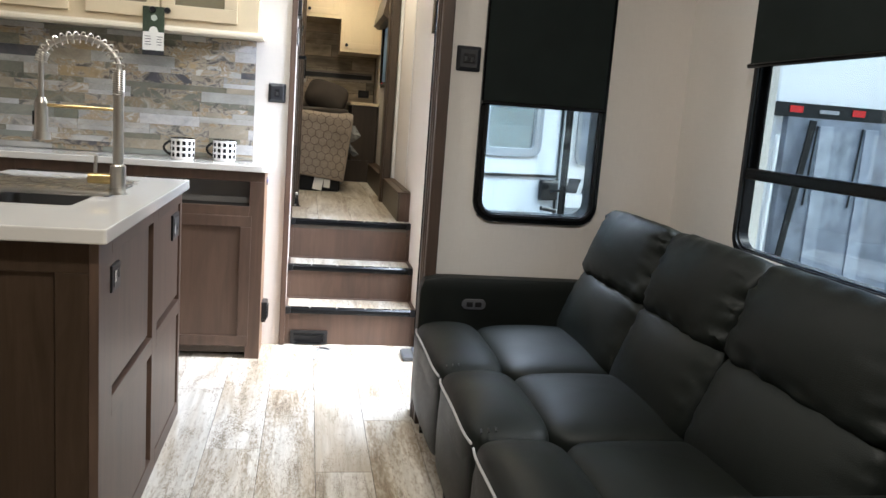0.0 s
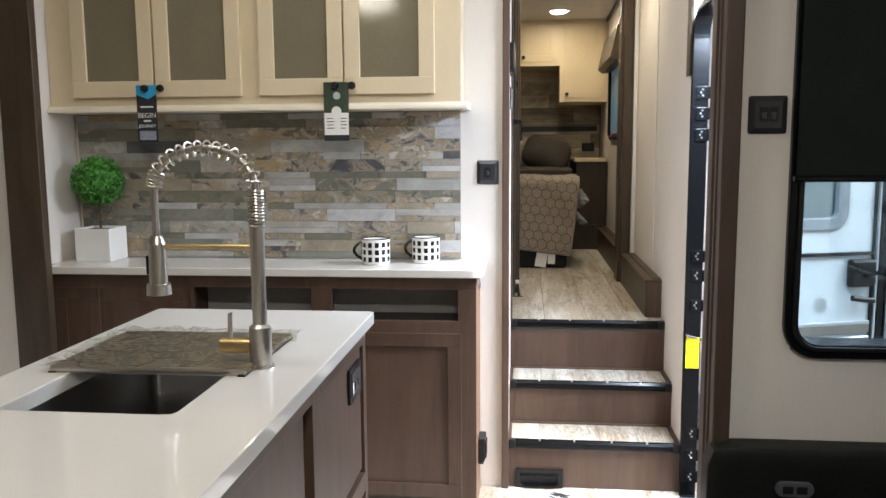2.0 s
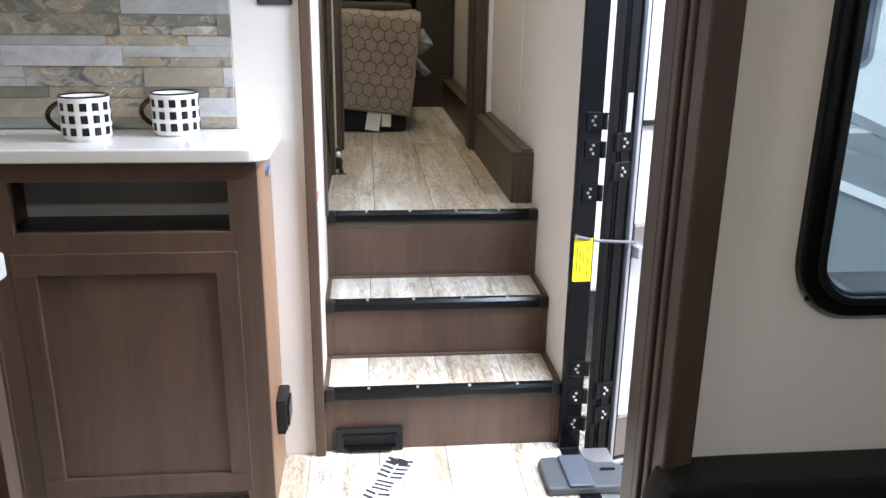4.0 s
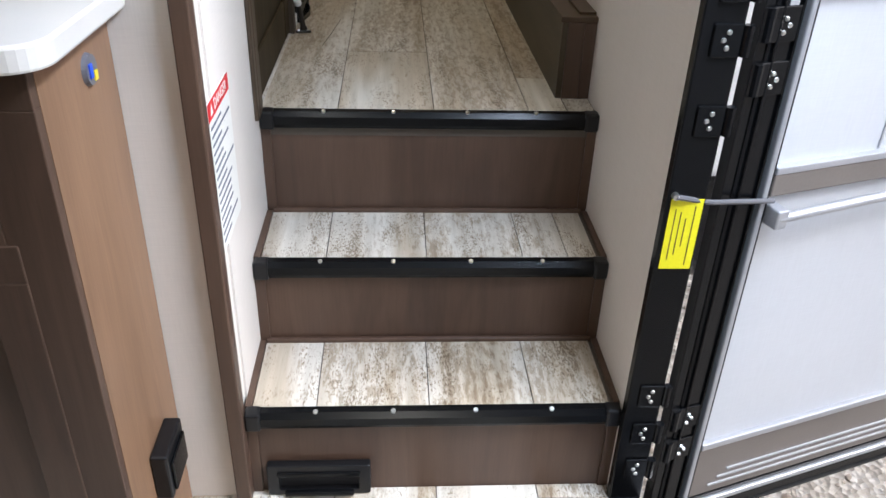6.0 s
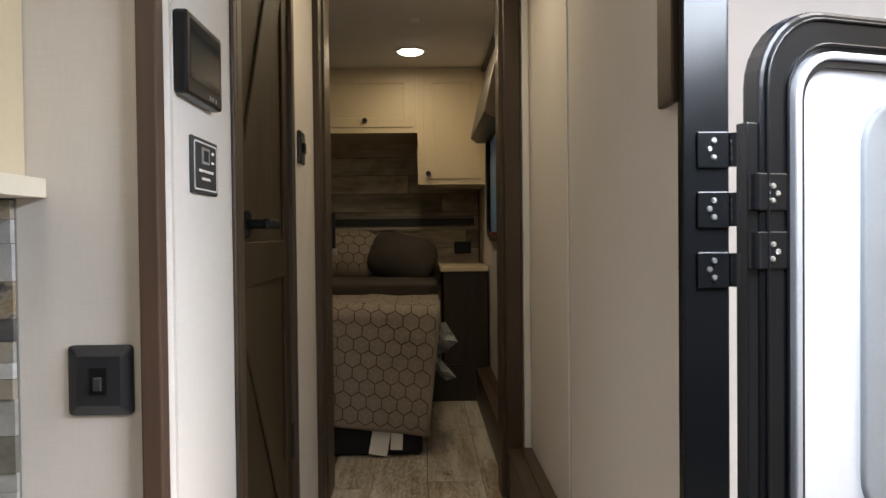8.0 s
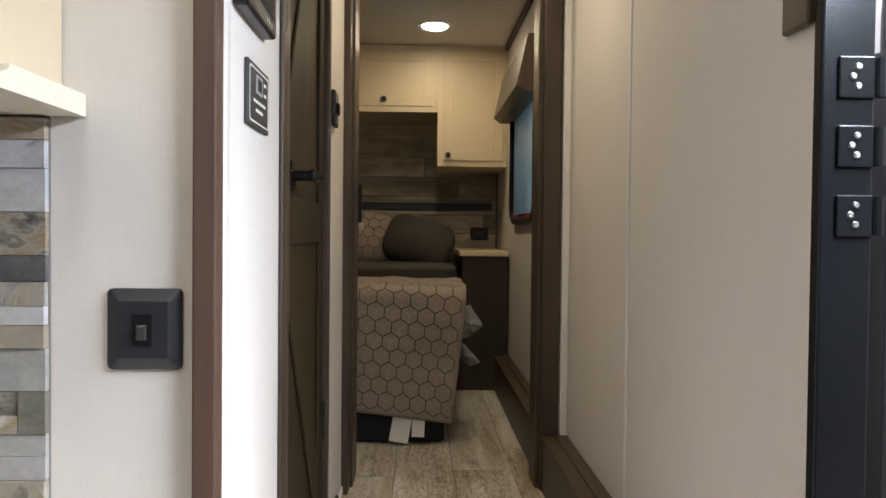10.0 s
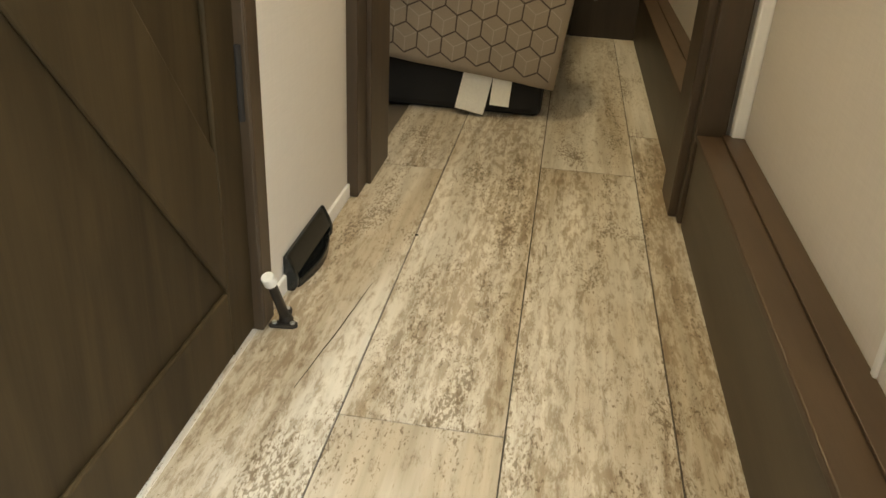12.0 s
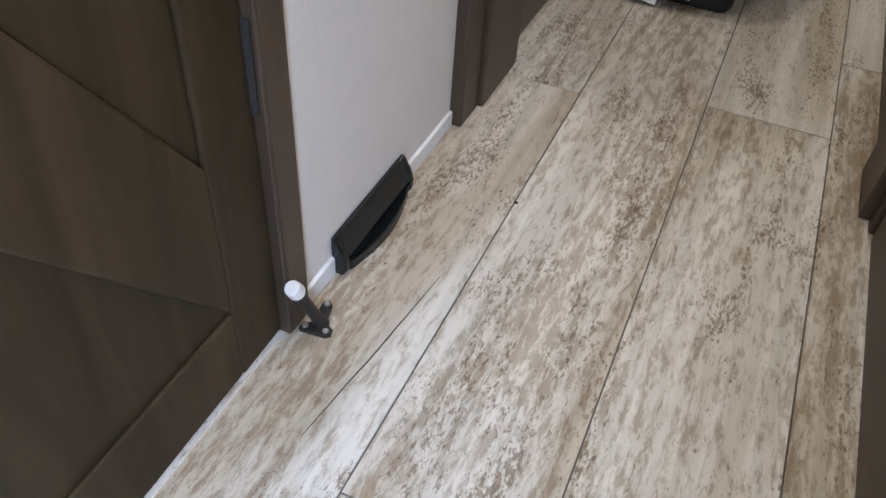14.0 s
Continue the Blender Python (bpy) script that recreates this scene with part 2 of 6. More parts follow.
def rods(*rows):
    bm = bmesh.new()
    for r in rows:
        rod(bm, *r)
    return bm


def ball(bm, c, r, sx=1, sy=1, sz=1, seg=14):
    bmesh.ops.create_uvsphere(bm, u_segments=seg, v_segments=seg // 2 + 2, radius=r, matrix=Matrix.LocRotScale(c, None, (sx, sy, sz)))
    return bm


def prism(bm, pts, axis, a, b):
    """Extrudes a 2D outline along an axis (0, 1, 2) from a to b. Outline in the two other axes, in order."""
    def full(p, v):
        q = list(p)
        q.insert(axis, v)
        return q
    lo, hi = [bm.verts.new(full(p, a)) for p in pts], [bm.verts.new(full(p, b)) for p in pts]
    n = len(pts)
    bm.faces.new(lo), bm.faces.new(hi[::-1])
    for i in range(n):
        bm.faces.new((lo[i], hi[i], hi[(i + 1) % n], lo[(i + 1) % n]))
    return bm


def rounded(x0, x1, y0, y1, r, seg=6, corners=(1, 1, 1, 1)):
    """Outline of a rectangle with rounded corners."""
    out = []
    for (cx, cy, start), on in zip(((x1 - r, y0 + r, -90), (x1 - r, y1 - r, 0), (x0 + r, y1 - r, 90), (x0 + r, y0 + r, 180)), corners):
        if not on:
            out.append((x1 if start in (-90, 0) else x0, y0 if start in (-90, 180) else y1))
            continue
        for i in range(seg + 1):
            t = radians(start + 90 * i / seg)
            out.append((cx + r * math.cos(t), cy + r * math.sin(t)))
    return out


def ring(bm, outer, inner, axis, a, b):
    """A frame between two outlines with as many points each, from a to b along the axis."""
    def full(p, v):
        q = list(p)
        q.insert(axis, v)
        return bm.verts.new(q)
    o0, o1, i0, i1 = [[full(p, v) for p in pts] for pts, v in ((outer, a), (outer, b), (inner, a), (inner, b))]
    n = len(outer)
    for i in range(n):
        j = (i + 1) % n
        bm.faces.new((o0[i], o0[j], o1[j], o1[i]))
        bm.faces.new((i0[i], i1[i], i1[j], i0[j]))
        bm.faces.new((o0[i], i0[i], i0[j], o0[j]))
        bm.faces.new((o1[i], o1[j], i1[j], i1[i]))
    return bm


def tube(name, pts, r, material, parent=None, label="", seg=3, closed=False):
    """A round bar along a smooth line, made as a mesh."""
    bm = bmesh.new()
    P = [Vector(p) for p in pts]
    n = len(P)
    rings = []
    side = 4 + 2 * seg
    up = None
    for i in range(n):
        t = (P[(i + 1) % n if closed else min(i + 1, n - 1)] - P[(i - 1) % n if closed else max(i - 1, 0)]).normalized()
        if up is None:
            up = t.orthogonal().normalized()
        up = (up - t * up.dot(t)).normalized()
        s = t.cross(up)
        rings.append([bm.verts.new(P[i] + r * (math.cos(2 * math.pi * k / side) * up + math.sin(2 * math.pi * k / side) * s)) for k in range(side)])
    for i in range(n if closed else n - 1):
        for k in range(side):
            bm.faces.new((rings[i][k], rings[(i + 1) % n][k], rings[(i + 1) % n][(k + 1) % side], rings[i][(k + 1) % side]))
    if not closed:
        bm.faces.new(rings[0][::-1]), bm.faces.new(rings[-1])
    return part(name, bm, material, parent, label, smooth=True)


def wall(name, axis, lo, hi, a0, a1, z0, z1, material, holes=(), label=""):
    """A wall between lo and hi on its axis (0: x, 1: y), with holes (a0, a1, z0, z1) right through it."""
    A = sorted({a0, a1, *(v for h in holes for v in h[:2])})
    Z = sorted({z0, z1, *(v for h in holes for v in h[2:])})
    bm = bmesh.new()
    for p, q in zip(A, A[1:]):
        for r, s in zip(Z, Z[1:]):
            if any(h[0] <= (p + q) / 2 <= h[1] and h[2] <= (r + s) / 2 <= h[3] for h in holes):
                continue
            box(bm, *((lo, hi, p, q) if axis == 0 else (p, q, lo, hi)), r, s)
    bmesh.ops.remove_doubles(bm, verts=bm.verts[:], dist=1e-5)
    ob = part(name, bm, material)
    return tagged(ob, label or "beige linen-textured vinyl wall panel", "wall", kind="structure")


LAND, TREAD1, TREAD2 = 0.608, 0.198, 0.385
XL, XR = 2.272, 2.961
YK, YW = 5.243, 4.197

# ---- the shell ----
ob = part("floor", boxes((-1.6, 3.95, -2.6, 4.24, -0.06, -0.004), (-1.6, 2.962, 4.24, YK + 0.01, -0.06, -0.004)), SEAM)
tagged(ob, "whitewashed weathered oak plank vinyl floor", "floor", kind="structure")
MAIN_FLOOR = ob
ob = part("floor_landing", boxes((XL - 0.01, XR + 0.03, 5.68, 9.1, LAND - 0.05, LAND - 0.004), (-0.2, XL - 0.01, 6.95, 9.1, LAND - 0.05, LAND - 0.004)), SEAM)
tagged(ob, "whitewashed weathered oak plank vinyl hallway floor", "floor", kind="structure")
HALL_FLOOR = ob
# kitchen wall behind the counter, with the short return beside the stairs
wall("wall_kitchen", 1, YK, YK + 0.05, -1.6, XL - 0.004, -0.05, 2.7, WALL)
wall("wall_hall_left", 0, XL - 0.05, XL, YK + 0.05, 6.752, -0.05, 2.7, WALL, [(5.647, 6.252, LAND, 2.30)])
wall("wall_hall_right", 0, XR, XR + 0.055, 4.24, 9.1, -0.05, 2.7, WALL, [(4.36, 5.235, 0.0, 1.93), (7.392, 8.132, 1.465, 2.0)])
wall("wall_window", 1, YW, YW + 0.05, 2.872, 3.92, -0.05, 2.7, WALL, [(3.023, 3.495, 0.86, 1.90)])
wall("wall_side", 0, 3.84, 3.91, -2.6, YW, -0.05, 2.7, WALL, [(2.36, 3.66, 0.86, 1.95)])
wall("wall_niche", 0, 0.41, 0.482, 4.951, YK, -0.05, 2.7, WALL)
wall("wall_left_return", 1, 4.95, 5.0, -1.6, 0.396, -0.05, 2.7, WALL)
wall("wall_far_left", 0, -1.66, -1.6, -2.6, YK, -0.05, 2.7, WALL)
wall("wall_behind", 1, -2.66, -2.6, -1.6, 3.91, -0.05, 2.7, WALL)
wall("wall_bedroom_partition", 1, 6.782, 6.882, -0.2, XR, LAND, 2.38, WALL, [(2.29, 2.889, LAND, 2.38)])
wall("wall_bedroom_left", 0, -0.25, -0.2, 6.782, 9.1, LAND, 2.4, WALL)
wall("wall_bedroom_end", 1, 9.002, 9.072, -0.25, XR, LAND - 0.1, 2.4, DARK, label="dark wall behind the bed")
wall("wall_bathroom", 0, 1.30, 1.35, YK + 0.05, 6.782, -0.05, 2.7, WALL)
ob = part("ceiling", boxes((-1.66, 3.91, -2.66, 4.2, 2.7, 2.75), (-1.66, 3.01, 4.2, 5.5, 2.7, 2.75)), CEIL)
tagged(ob, "white ceiling panel of the living room", "ceiling", kind="structure")
ob = part("ceiling_hall", boxes((-0.25, XR + 0.05, 5.5, 9.12, 2.38, 2.75)), CEIL)
tagged(ob, "white ceiling panel of the hallway and bedroom", "ceiling", kind="structure")

# stairs
st = thing("staircase", (2.61, 5.25, 0), "three brown wooden steps with plank vinyl treads and black nosings", "stairs", kind="structure")
for y0, y1, z0, z1 in ((5.256, 5.30, -0.05, TREAD1 - 0.006), (5.470, 5.52, 0.0, TREAD2 - 0.006), (5.682, 5.72, 0.2, LAND - 0.006)):
    part("riser", boxes((XL, XR, y0, y1, z0, z1)), RISER, st)
for y0, y1, z in ((5.256, 5.470, TREAD1), (5.470, 5.682, TREAD2)):
    part("tread", boxes((XL, XR, y0 + 0.001, y1 - 0.001, z - 0.03, z - 0.004)), SEAM, st)
for y, z in ((5.25, TREAD1), (5.464, TREAD2), (5.676, LAND)):
    bm = bmesh.new()
    prism(bm, [(y - 0.008, z - 0.03), (y - 0.012, z - 0.022), (y - 0.012, z - 0.006), (y - 0.004, z + 0.004), (y + 0.012, z + 0.004), (y + 0.014, z - 0.002), (y + 0.004, z - 0.03)], 0, XL + 0.004, XR - 0.004)
    nose = part("nosing", bm, BLACK_METAL, st, "black metal edge strip")

# ---- trims of the shell ----


def strip(name, rows, material, label, bevel=0.003):
    return tagged(part(name, boxes(*rows), material, bevel=bevel), label, "trim", kind="structure")


strip("trim_stair_corner", [(2.246, 2.2735, 5.222, 5.254, 0, 2.7)], BROWN, "brown wooden corner trim beside the steps")
tr = thing("trim_slide_opening", (2.86, 4.2, 0), "dark brown moulded trim at the end of the window wall", "trim", kind="structure")
part("face", boxes((2.828, 2.872, 4.166, 4.21, 0, 2.7)), TRIM, tr, bevel=0.004)
for y0, y1, x in ((4.21, 4.232, 2.824), (4.236, 4.262, 2.820), (4.266, 4.30, 2.824), (4.304, 4.345, 2.832)):
    part("moulding", boxes((x, 2.96, y0 + 0.002, y1 - 0.002, 0, 2.7)), TRIM, tr, bevel=0.003)
strip("trim_niche", [(0.466, 0.540, 4.89, 4.93, 0, 2.7), (0.396, 0.462, 4.90, 4.95, 0, 2.7)], DARK, "dark brown wooden trim beside the kitchen niche")
strip("trim_stair_side_left", [(XL, XL + 0.012, 5.262, 5.46, TREAD1 - 0.004, TREAD1 + 0.006), (XL, XL + 0.012, 5.476, 5.67, TREAD2 - 0.004, TREAD2 + 0.006), (XL, XL + 0.02, 5.2495, 5.2555, 0, 0.166), (XL, XL + 0.02, 5.4635, 5.4695, 0.2, 0.354), (XL, XL + 0.02, 5.6755, 5.6815, 0.39, 0.575)], RISER, "brown edge strips along the steps", 0.001)
strip("trim_stair_side_right", [(XR - 0.012, XR, 5.262, 5.46, TREAD1 - 0.004, TREAD1 + 0.006), (XR - 0.012, XR, 5.476, 5.67, TREAD2 - 0.004, TREAD2 + 0.006), (XR - 0.02, XR, 5.2495, 5.2555, 0, 0.166), (XR - 0.02, XR, 5.4635, 5.4695, 0.2, 0.354), (XR - 0.02, XR, 5.6755, 5.6815, 0.39, 0.575)], RISER, "brown edge strips along the steps", 0.001)
strip("trim_stair_back", [(XL + 0.012, XR - 0.012, 5.458, 5.469, TREAD1 - 0.004, TREAD1 + 0.008), (XL + 0.012, XR - 0.012, 5.670, 5.681, TREAD2 - 0.004, TREAD2 + 0.008)], RISER, "brown quarter-round strip at the back of the treads", 0.003)
SCREW = plain("screw_steel", (0.7, 0.7, 0.68), 0.3, 1.0)
for y, z in ((5.25, TREAD1), (5.464, TREAD2), (5.676, LAND)):
    for x in (2.40, 2.54, 2.69, 2.83):
        part("screw", rods(((x, y - 0.002, z + 0.003), (x, y - 0.003, z + 0.006), 0.005, 0.004, 8)), SCREW, st)
    for x0, x1 in ((XL + 0.001, XL + 0.03), (XR - 0.03, XR - 0.001)):
        part("end_cap", boxes((x0, x1, y - 0.015, y + 0.016, z - 0.033, z + 0.006)), BLACK, st, bevel=0.005)


def shaker(name, x0, x1, y, z0, z1, material, parent, rail=0.05, depth=0.02, recess=0.010, axis=1, sign=-1):
    """A framed door or panel whose face lies at y (or x for axis 0) and looks along sign."""
    back = y - sign * depth
    rows = [(x0, x1, z0, z0 + rail), (x0, x1, z1 - rail, z1), (x0, x0 + rail, z0 + rail, z1 - rail), (x1 - rail, x1, z0 + rail, z1 - rail)]
    face = y - sign * recess
    r = (x0 + rail, x1 - rail, back, face) if axis == 1 else (back, face, x0 + rail, x1 - rail)
    door = part(name, boxes((*r, z0 + rail, z1 - rail)), material, parent)
    for k, (a, b, c, d) in enumerate(rows):
        part("rail" if k < 2 else "stile", boxes((*((a, b, back, y) if axis == 1 else (back, y, a, b)), c, d)), material, door, bevel=0.002)
    return door


def knob(parent, x, y, z, sign=-1):
    bm = rods(((x, y, z), (x, y + sign * 0.016, z), 0.006, 0.005, 10), ((x, y + sign * 0.014, z), (x, y + sign * 0.026, z), 0.015, 0.012, 16))
    return part("knob", bm, BLACK, parent, "round black knob", smooth=True)


# ---- kitchen ----
CUBBY = plain("cubby_lining", (0.42, 0.41, 0.40), 0.7)
base = thing("base_cabinet", (1.6, 5.11, 0), "brown wooden base cabinet with open cubbies below a white worktop", "cabinet")
FX0, FX1, FY = 1.06, 2.158, 4.98
# daylight from the entry door is put into this panel's lighter wood
part("side_panel", boxes((FX1 - 0.018, FX1, FY + 0.018, YK - 0.002, 0, 0.915)), wood("side_panel_lit_wood", (0.15, 0.085, 0.047), (0.26, 0.155, 0.09)), base, "brown wooden side panel, its colour lightened by the door's light")
part("face_frame", boxes((FX0, FX1, FY, FY + 0.018, 0.868, 0.915), (1.075, 1.535, FY, FY + 0.018, 0.70, 0.750), (1.616, 2.09, FY, FY + 0.018, 0.70, 0.750), (FX0, 1.075, FY, FY + 0.018, 0, 0.868), (2.09, FX1, FY, FY + 0.018, 0, 0.868), (1.535, 1.616, FY, FY + 0.018, 0, 0.868)), BROWN, base, bevel=0.0015)
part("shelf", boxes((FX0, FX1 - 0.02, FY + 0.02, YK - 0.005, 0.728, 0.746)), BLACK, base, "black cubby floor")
part("back_panel", boxes((FX0, FX1 - 0.02, 5.15, 5.16, 0.746, 0.914)), CUBBY, base, "pale grey cubby back")
part("divider", boxes((1.56, 1.58, FY + 0.02, 5.15, 0.746, 0.914)), DARK, base)
part("carcass", boxes((FX0, FX1 - 0.02, FY + 0.04, YK - 0.005, 0.02, 0.726)), DARK, base)
for x0, x1 in ((1.598, 2.103), (1.075, 1.55)):
    shaker("door", x0, x1, FY - 0.002, 0.062, 0.703, BROWN, base, 0.052)
base2 = thing("base_cabinet", (0.77, 5.11, 0), "dark brown wooden cabinet unit with a framed door", "cabinet")
part("carcass", boxes((0.500, 1.058, FY + 0.004, YK - 0.005, 0, 0.915)), BROWN, base2)
shaker("door", 0.70, 1.04, FY + 0.002, 0.062, 0.86, BROWN, base2, 0.05)
shaker("door", 0.510, 0.692, FY + 0.002, 0.062, 0.86, BROWN, base2, 0.045)
bm = prism(bmesh.new(), rounded(0.484, 2.188, 4.945, YK - 0.001, 0.05, 8, (1, 0, 0, 0)), 2, 0.917, 0.947)
tagged(part("worktop", bm, QUARTZ, bevel=0.004), "white polished kitchen worktop on the base cabinets", "worktop")
# socket box and charging point on the cabinet's side
sb = thing("socket_box", (FX1, 5.14, 0.2), "black surface socket box on the cabinet side", "socket")
part("housing", boxes((FX1, FX1 + 0.028, 5.08, 5.175, 0.170, 0.260)), BLACK, sb, bevel=0.004)
part("cover", boxes((FX1 + 0.028, FX1 + 0.033, 5.09, 5.165, 0.180, 0.240)), BLACK_METAL, sb, bevel=0.002)
part("lip", boxes((FX1, FX1 + 0.022, 5.09, 5.165, 0.155, 0.168)), BLACK, sb, bevel=0.003)
us = thing("charging_socket", (FX1, 5.146, 0.862), "round black charging socket with blue and yellow inserts", "socket")
part("bezel", rods(((FX1, 5.146, 0.862), (FX1 + 0.006, 5.146, 0.862), 0.021, 0.019, 24)), plain("grey_bezel", (0.12, 0.12, 0.14), 0.35), us)
part("port", boxes((FX1 + 0.006, FX1 + 0.008, 5.134, 5.144, 0.853, 0.871)), plain("blue_plastic", (0.02, 0.08, 0.6), 0.4), us, "blue port")
part("port", boxes((FX1 + 0.006, FX1 + 0.008, 5.148, 5.158, 0.847, 0.859)), plain("yellow_plastic", (0.7, 0.55, 0.02), 0.4), us, "yellow port")

# upper cabinet with four glazed doors
up = thing("upper_cabinet", (1.26, 5.15, 1.55), "cream painted wall cabinet with frosted glass doors", "cabinet")
UY = 5.083
part("carcass", boxes((0.483, 2.094, UY + 0.02, YK - 0.002, 1.5605, 2.4)), CREAM, up)
part("face_frame", boxes((0.483, 2.096, UY, UY + 0.0195, 1.5605, 2.4)), CREAM, up, bevel=0.001)
bm = prism(bmesh.new(), [(UY + 0.002, 1.560), (UY - 0.010, 1.560), (UY - 0.014, 1.554), (UY - 0.026, 1.550), (UY - 0.030, 1.543), (UY - 0.030, 1.535), (YK - 0.002, 1.535), (YK - 0.002, 1.560)], 0, 0.483, 2.121)
part("bottom_moulding", bm, plain("pale_cream_paint", (0.76, 0.69, 0.55), 0.4, 0, 90, 0.04), up, "pale cream stepped moulding")
FROST = plain("frosted_glass", (0.195, 0.17, 0.112), 0.10, 0, 75, 0.08, 0.30)
for x0, x1, kx in ((0.590, 0.917, 0.887), (0.924, 1.262, 0.950), (1.335, 1.656, 1.628), (1.663, 2.0, 1.692)):
    z0, z1, r = 1.590, 2.30, 0.062
    d = part("door", boxes((x0, x1, UY - 0.02, UY - 0.001, z0, z0 + r), (x0, x1, UY - 0.02, UY - 0.001, z1 - r, z1), (x0, x0 + r - 0.004, UY - 0.02, UY - 0.001, z0 + r, z1 - r), (x1 - r + 0.004, x1, UY - 0.02, UY - 0.001, z0 + r, z1 - r)), CREAM, up, bevel=0.002)
    part("pane", boxes((x0 + r - 0.006, x1 - r + 0.006, UY - 0.010, UY - 0.004, z0 + r - 0.002, z1 - r + 0.002)), FROST, d, "grey frosted glass pane")
    knob(d, kx, UY - 0.02, 1.622)


def word(name, text, x, y, z, size, material, parent, rx=90, rz=0):
    """Lettering as a thin mesh, drawn with the built-in font."""
    cu = bpy.data.curves.new(name, "FONT")
    cu.body, cu.size, cu.align_x, cu.align_y = text, size, "CENTER", "CENTER"
    cu.extrude = 0.0003
    tmp = bpy.data.objects.new(name, cu)
    scene.collection.objects.link(tmp)
    bpy.context.view_layer.update()
    me = bpy.data.meshes.new_from_object(tmp.evaluated_get(bpy.context.evaluated_depsgraph_get()))
    bpy.data.objects.remove(tmp)
    me.transform(Matrix.Translation(-ORIGIN[parent.name]) @ pose(x, y, z, rx, 0, rz))
    me.materials.clear()
    me.materials.append(material)
    ob = new(name, me)
    ob.parent = parent
    ORIGIN[ob.name] = ORIGIN[parent.name]
    return ob


INK = plain("black_ink", (0.015, 0.016, 0.02), 0.6, bump=0)
CARDW = plain("white_card", (0.75, 0.74, 0.70), 0.6, bump=0)
CARDB = plain("blue_card", (0.05, 0.35, 0.65), 0.5, bump=0)
CARDG = plain("forest_print", (0.03, 0.05, 0.025), 0.5, 0, 120, 0.9, 0)
CY = UY - 0.030
c1 = thing("hang_tag", (0.893, CY, 1.43), "black and blue printed tag hung on a cabinet knob", "tag")
part("card", boxes((0.851, 0.931, CY - 0.001, CY, 1.418, 1.635)), INK, c1)
part("heading", prism(bmesh.new(), [(0.851, 1.635), (0.931, 1.635), (0.931, 1.60), (0.898, 1.582), (0.851, 1.60)], 1, CY - 0.0018, CY - 0.001), CARDB, c1, "blue heading")
word("lettering", "BEGIN", 0.891, CY - 0.002, 1.52, 0.026, CARDW, c1)
word("lettering", "JOURNEY", 0.891, CY - 0.002, 1.480, 0.016, CARDW, c1)
for z, w in ((1.55, 0.05), (1.497, 0.03)):
    part("text_line", boxes((0.891 - w / 2, 0.891 + w / 2, CY - 0.0016, CY - 0.001, z, z + 0.006)), CARDW, c1)
part("picture", boxes((0.858, 0.924, CY - 0.0016, CY - 0.001, 1.428, 1.462)), plain("grey_print", (0.3, 0.33, 0.4), 0.6, 0, 150, 0.8, 0), c1, "grey printed picture")
c2 = thing("hang_tag", (1.627, CY, 1.43), "forest-printed tag with a white text field hung on a knob", "tag")
part("card", boxes((1.584, 1.679, CY - 0.001, CY, 1.418, 1.635)), CARDG, c2)
part("text_field", boxes((1.585, 1.678, CY - 0.0016, CY - 0.001, 1.440, 1.522)), CARDW, c2, "white text field")
part("footer", boxes((1.585, 1.678, CY - 0.0016, CY - 0.001, 1.419, 1.438)), INK, c2, "black footer")
part("badge", rods(((1.632, CY - 0.001, 1.527), (1.632, CY - 0.002, 1.527), 0.019, 0.019, 20)), CARDW, c2, "white oval badge")
part("picture", rods(((1.634, CY - 0.001, 1.585), (1.634, CY - 0.0017, 1.585), 0.014, 0.014, 14)), plain("pale_print", (0.45, 0.5, 0.45), 0.6), c2)
for k in range(4):
    part("text_line", boxes((1.595, 1.619 + 0.004 * (k % 2), CY - 0.002, CY - 0.0016, 1.500 - k * 0.012, 1.503 - k * 0.012)), INK, c2)
    part("text_line", boxes((1.647, 1.671 - 0.004 * (k % 2), CY - 0.002, CY - 0.0016, 1.500 - k * 0.012, 1.503 - k * 0.012)), INK, c2)

# mugs
MUGW = plain("white_glaze", (0.80, 0.79, 0.76), 0.15, 0, 90, 0.03, 0)
MUGB = plain("black_glaze", (0.012, 0.012, 0.014), 0.18, bump=0)


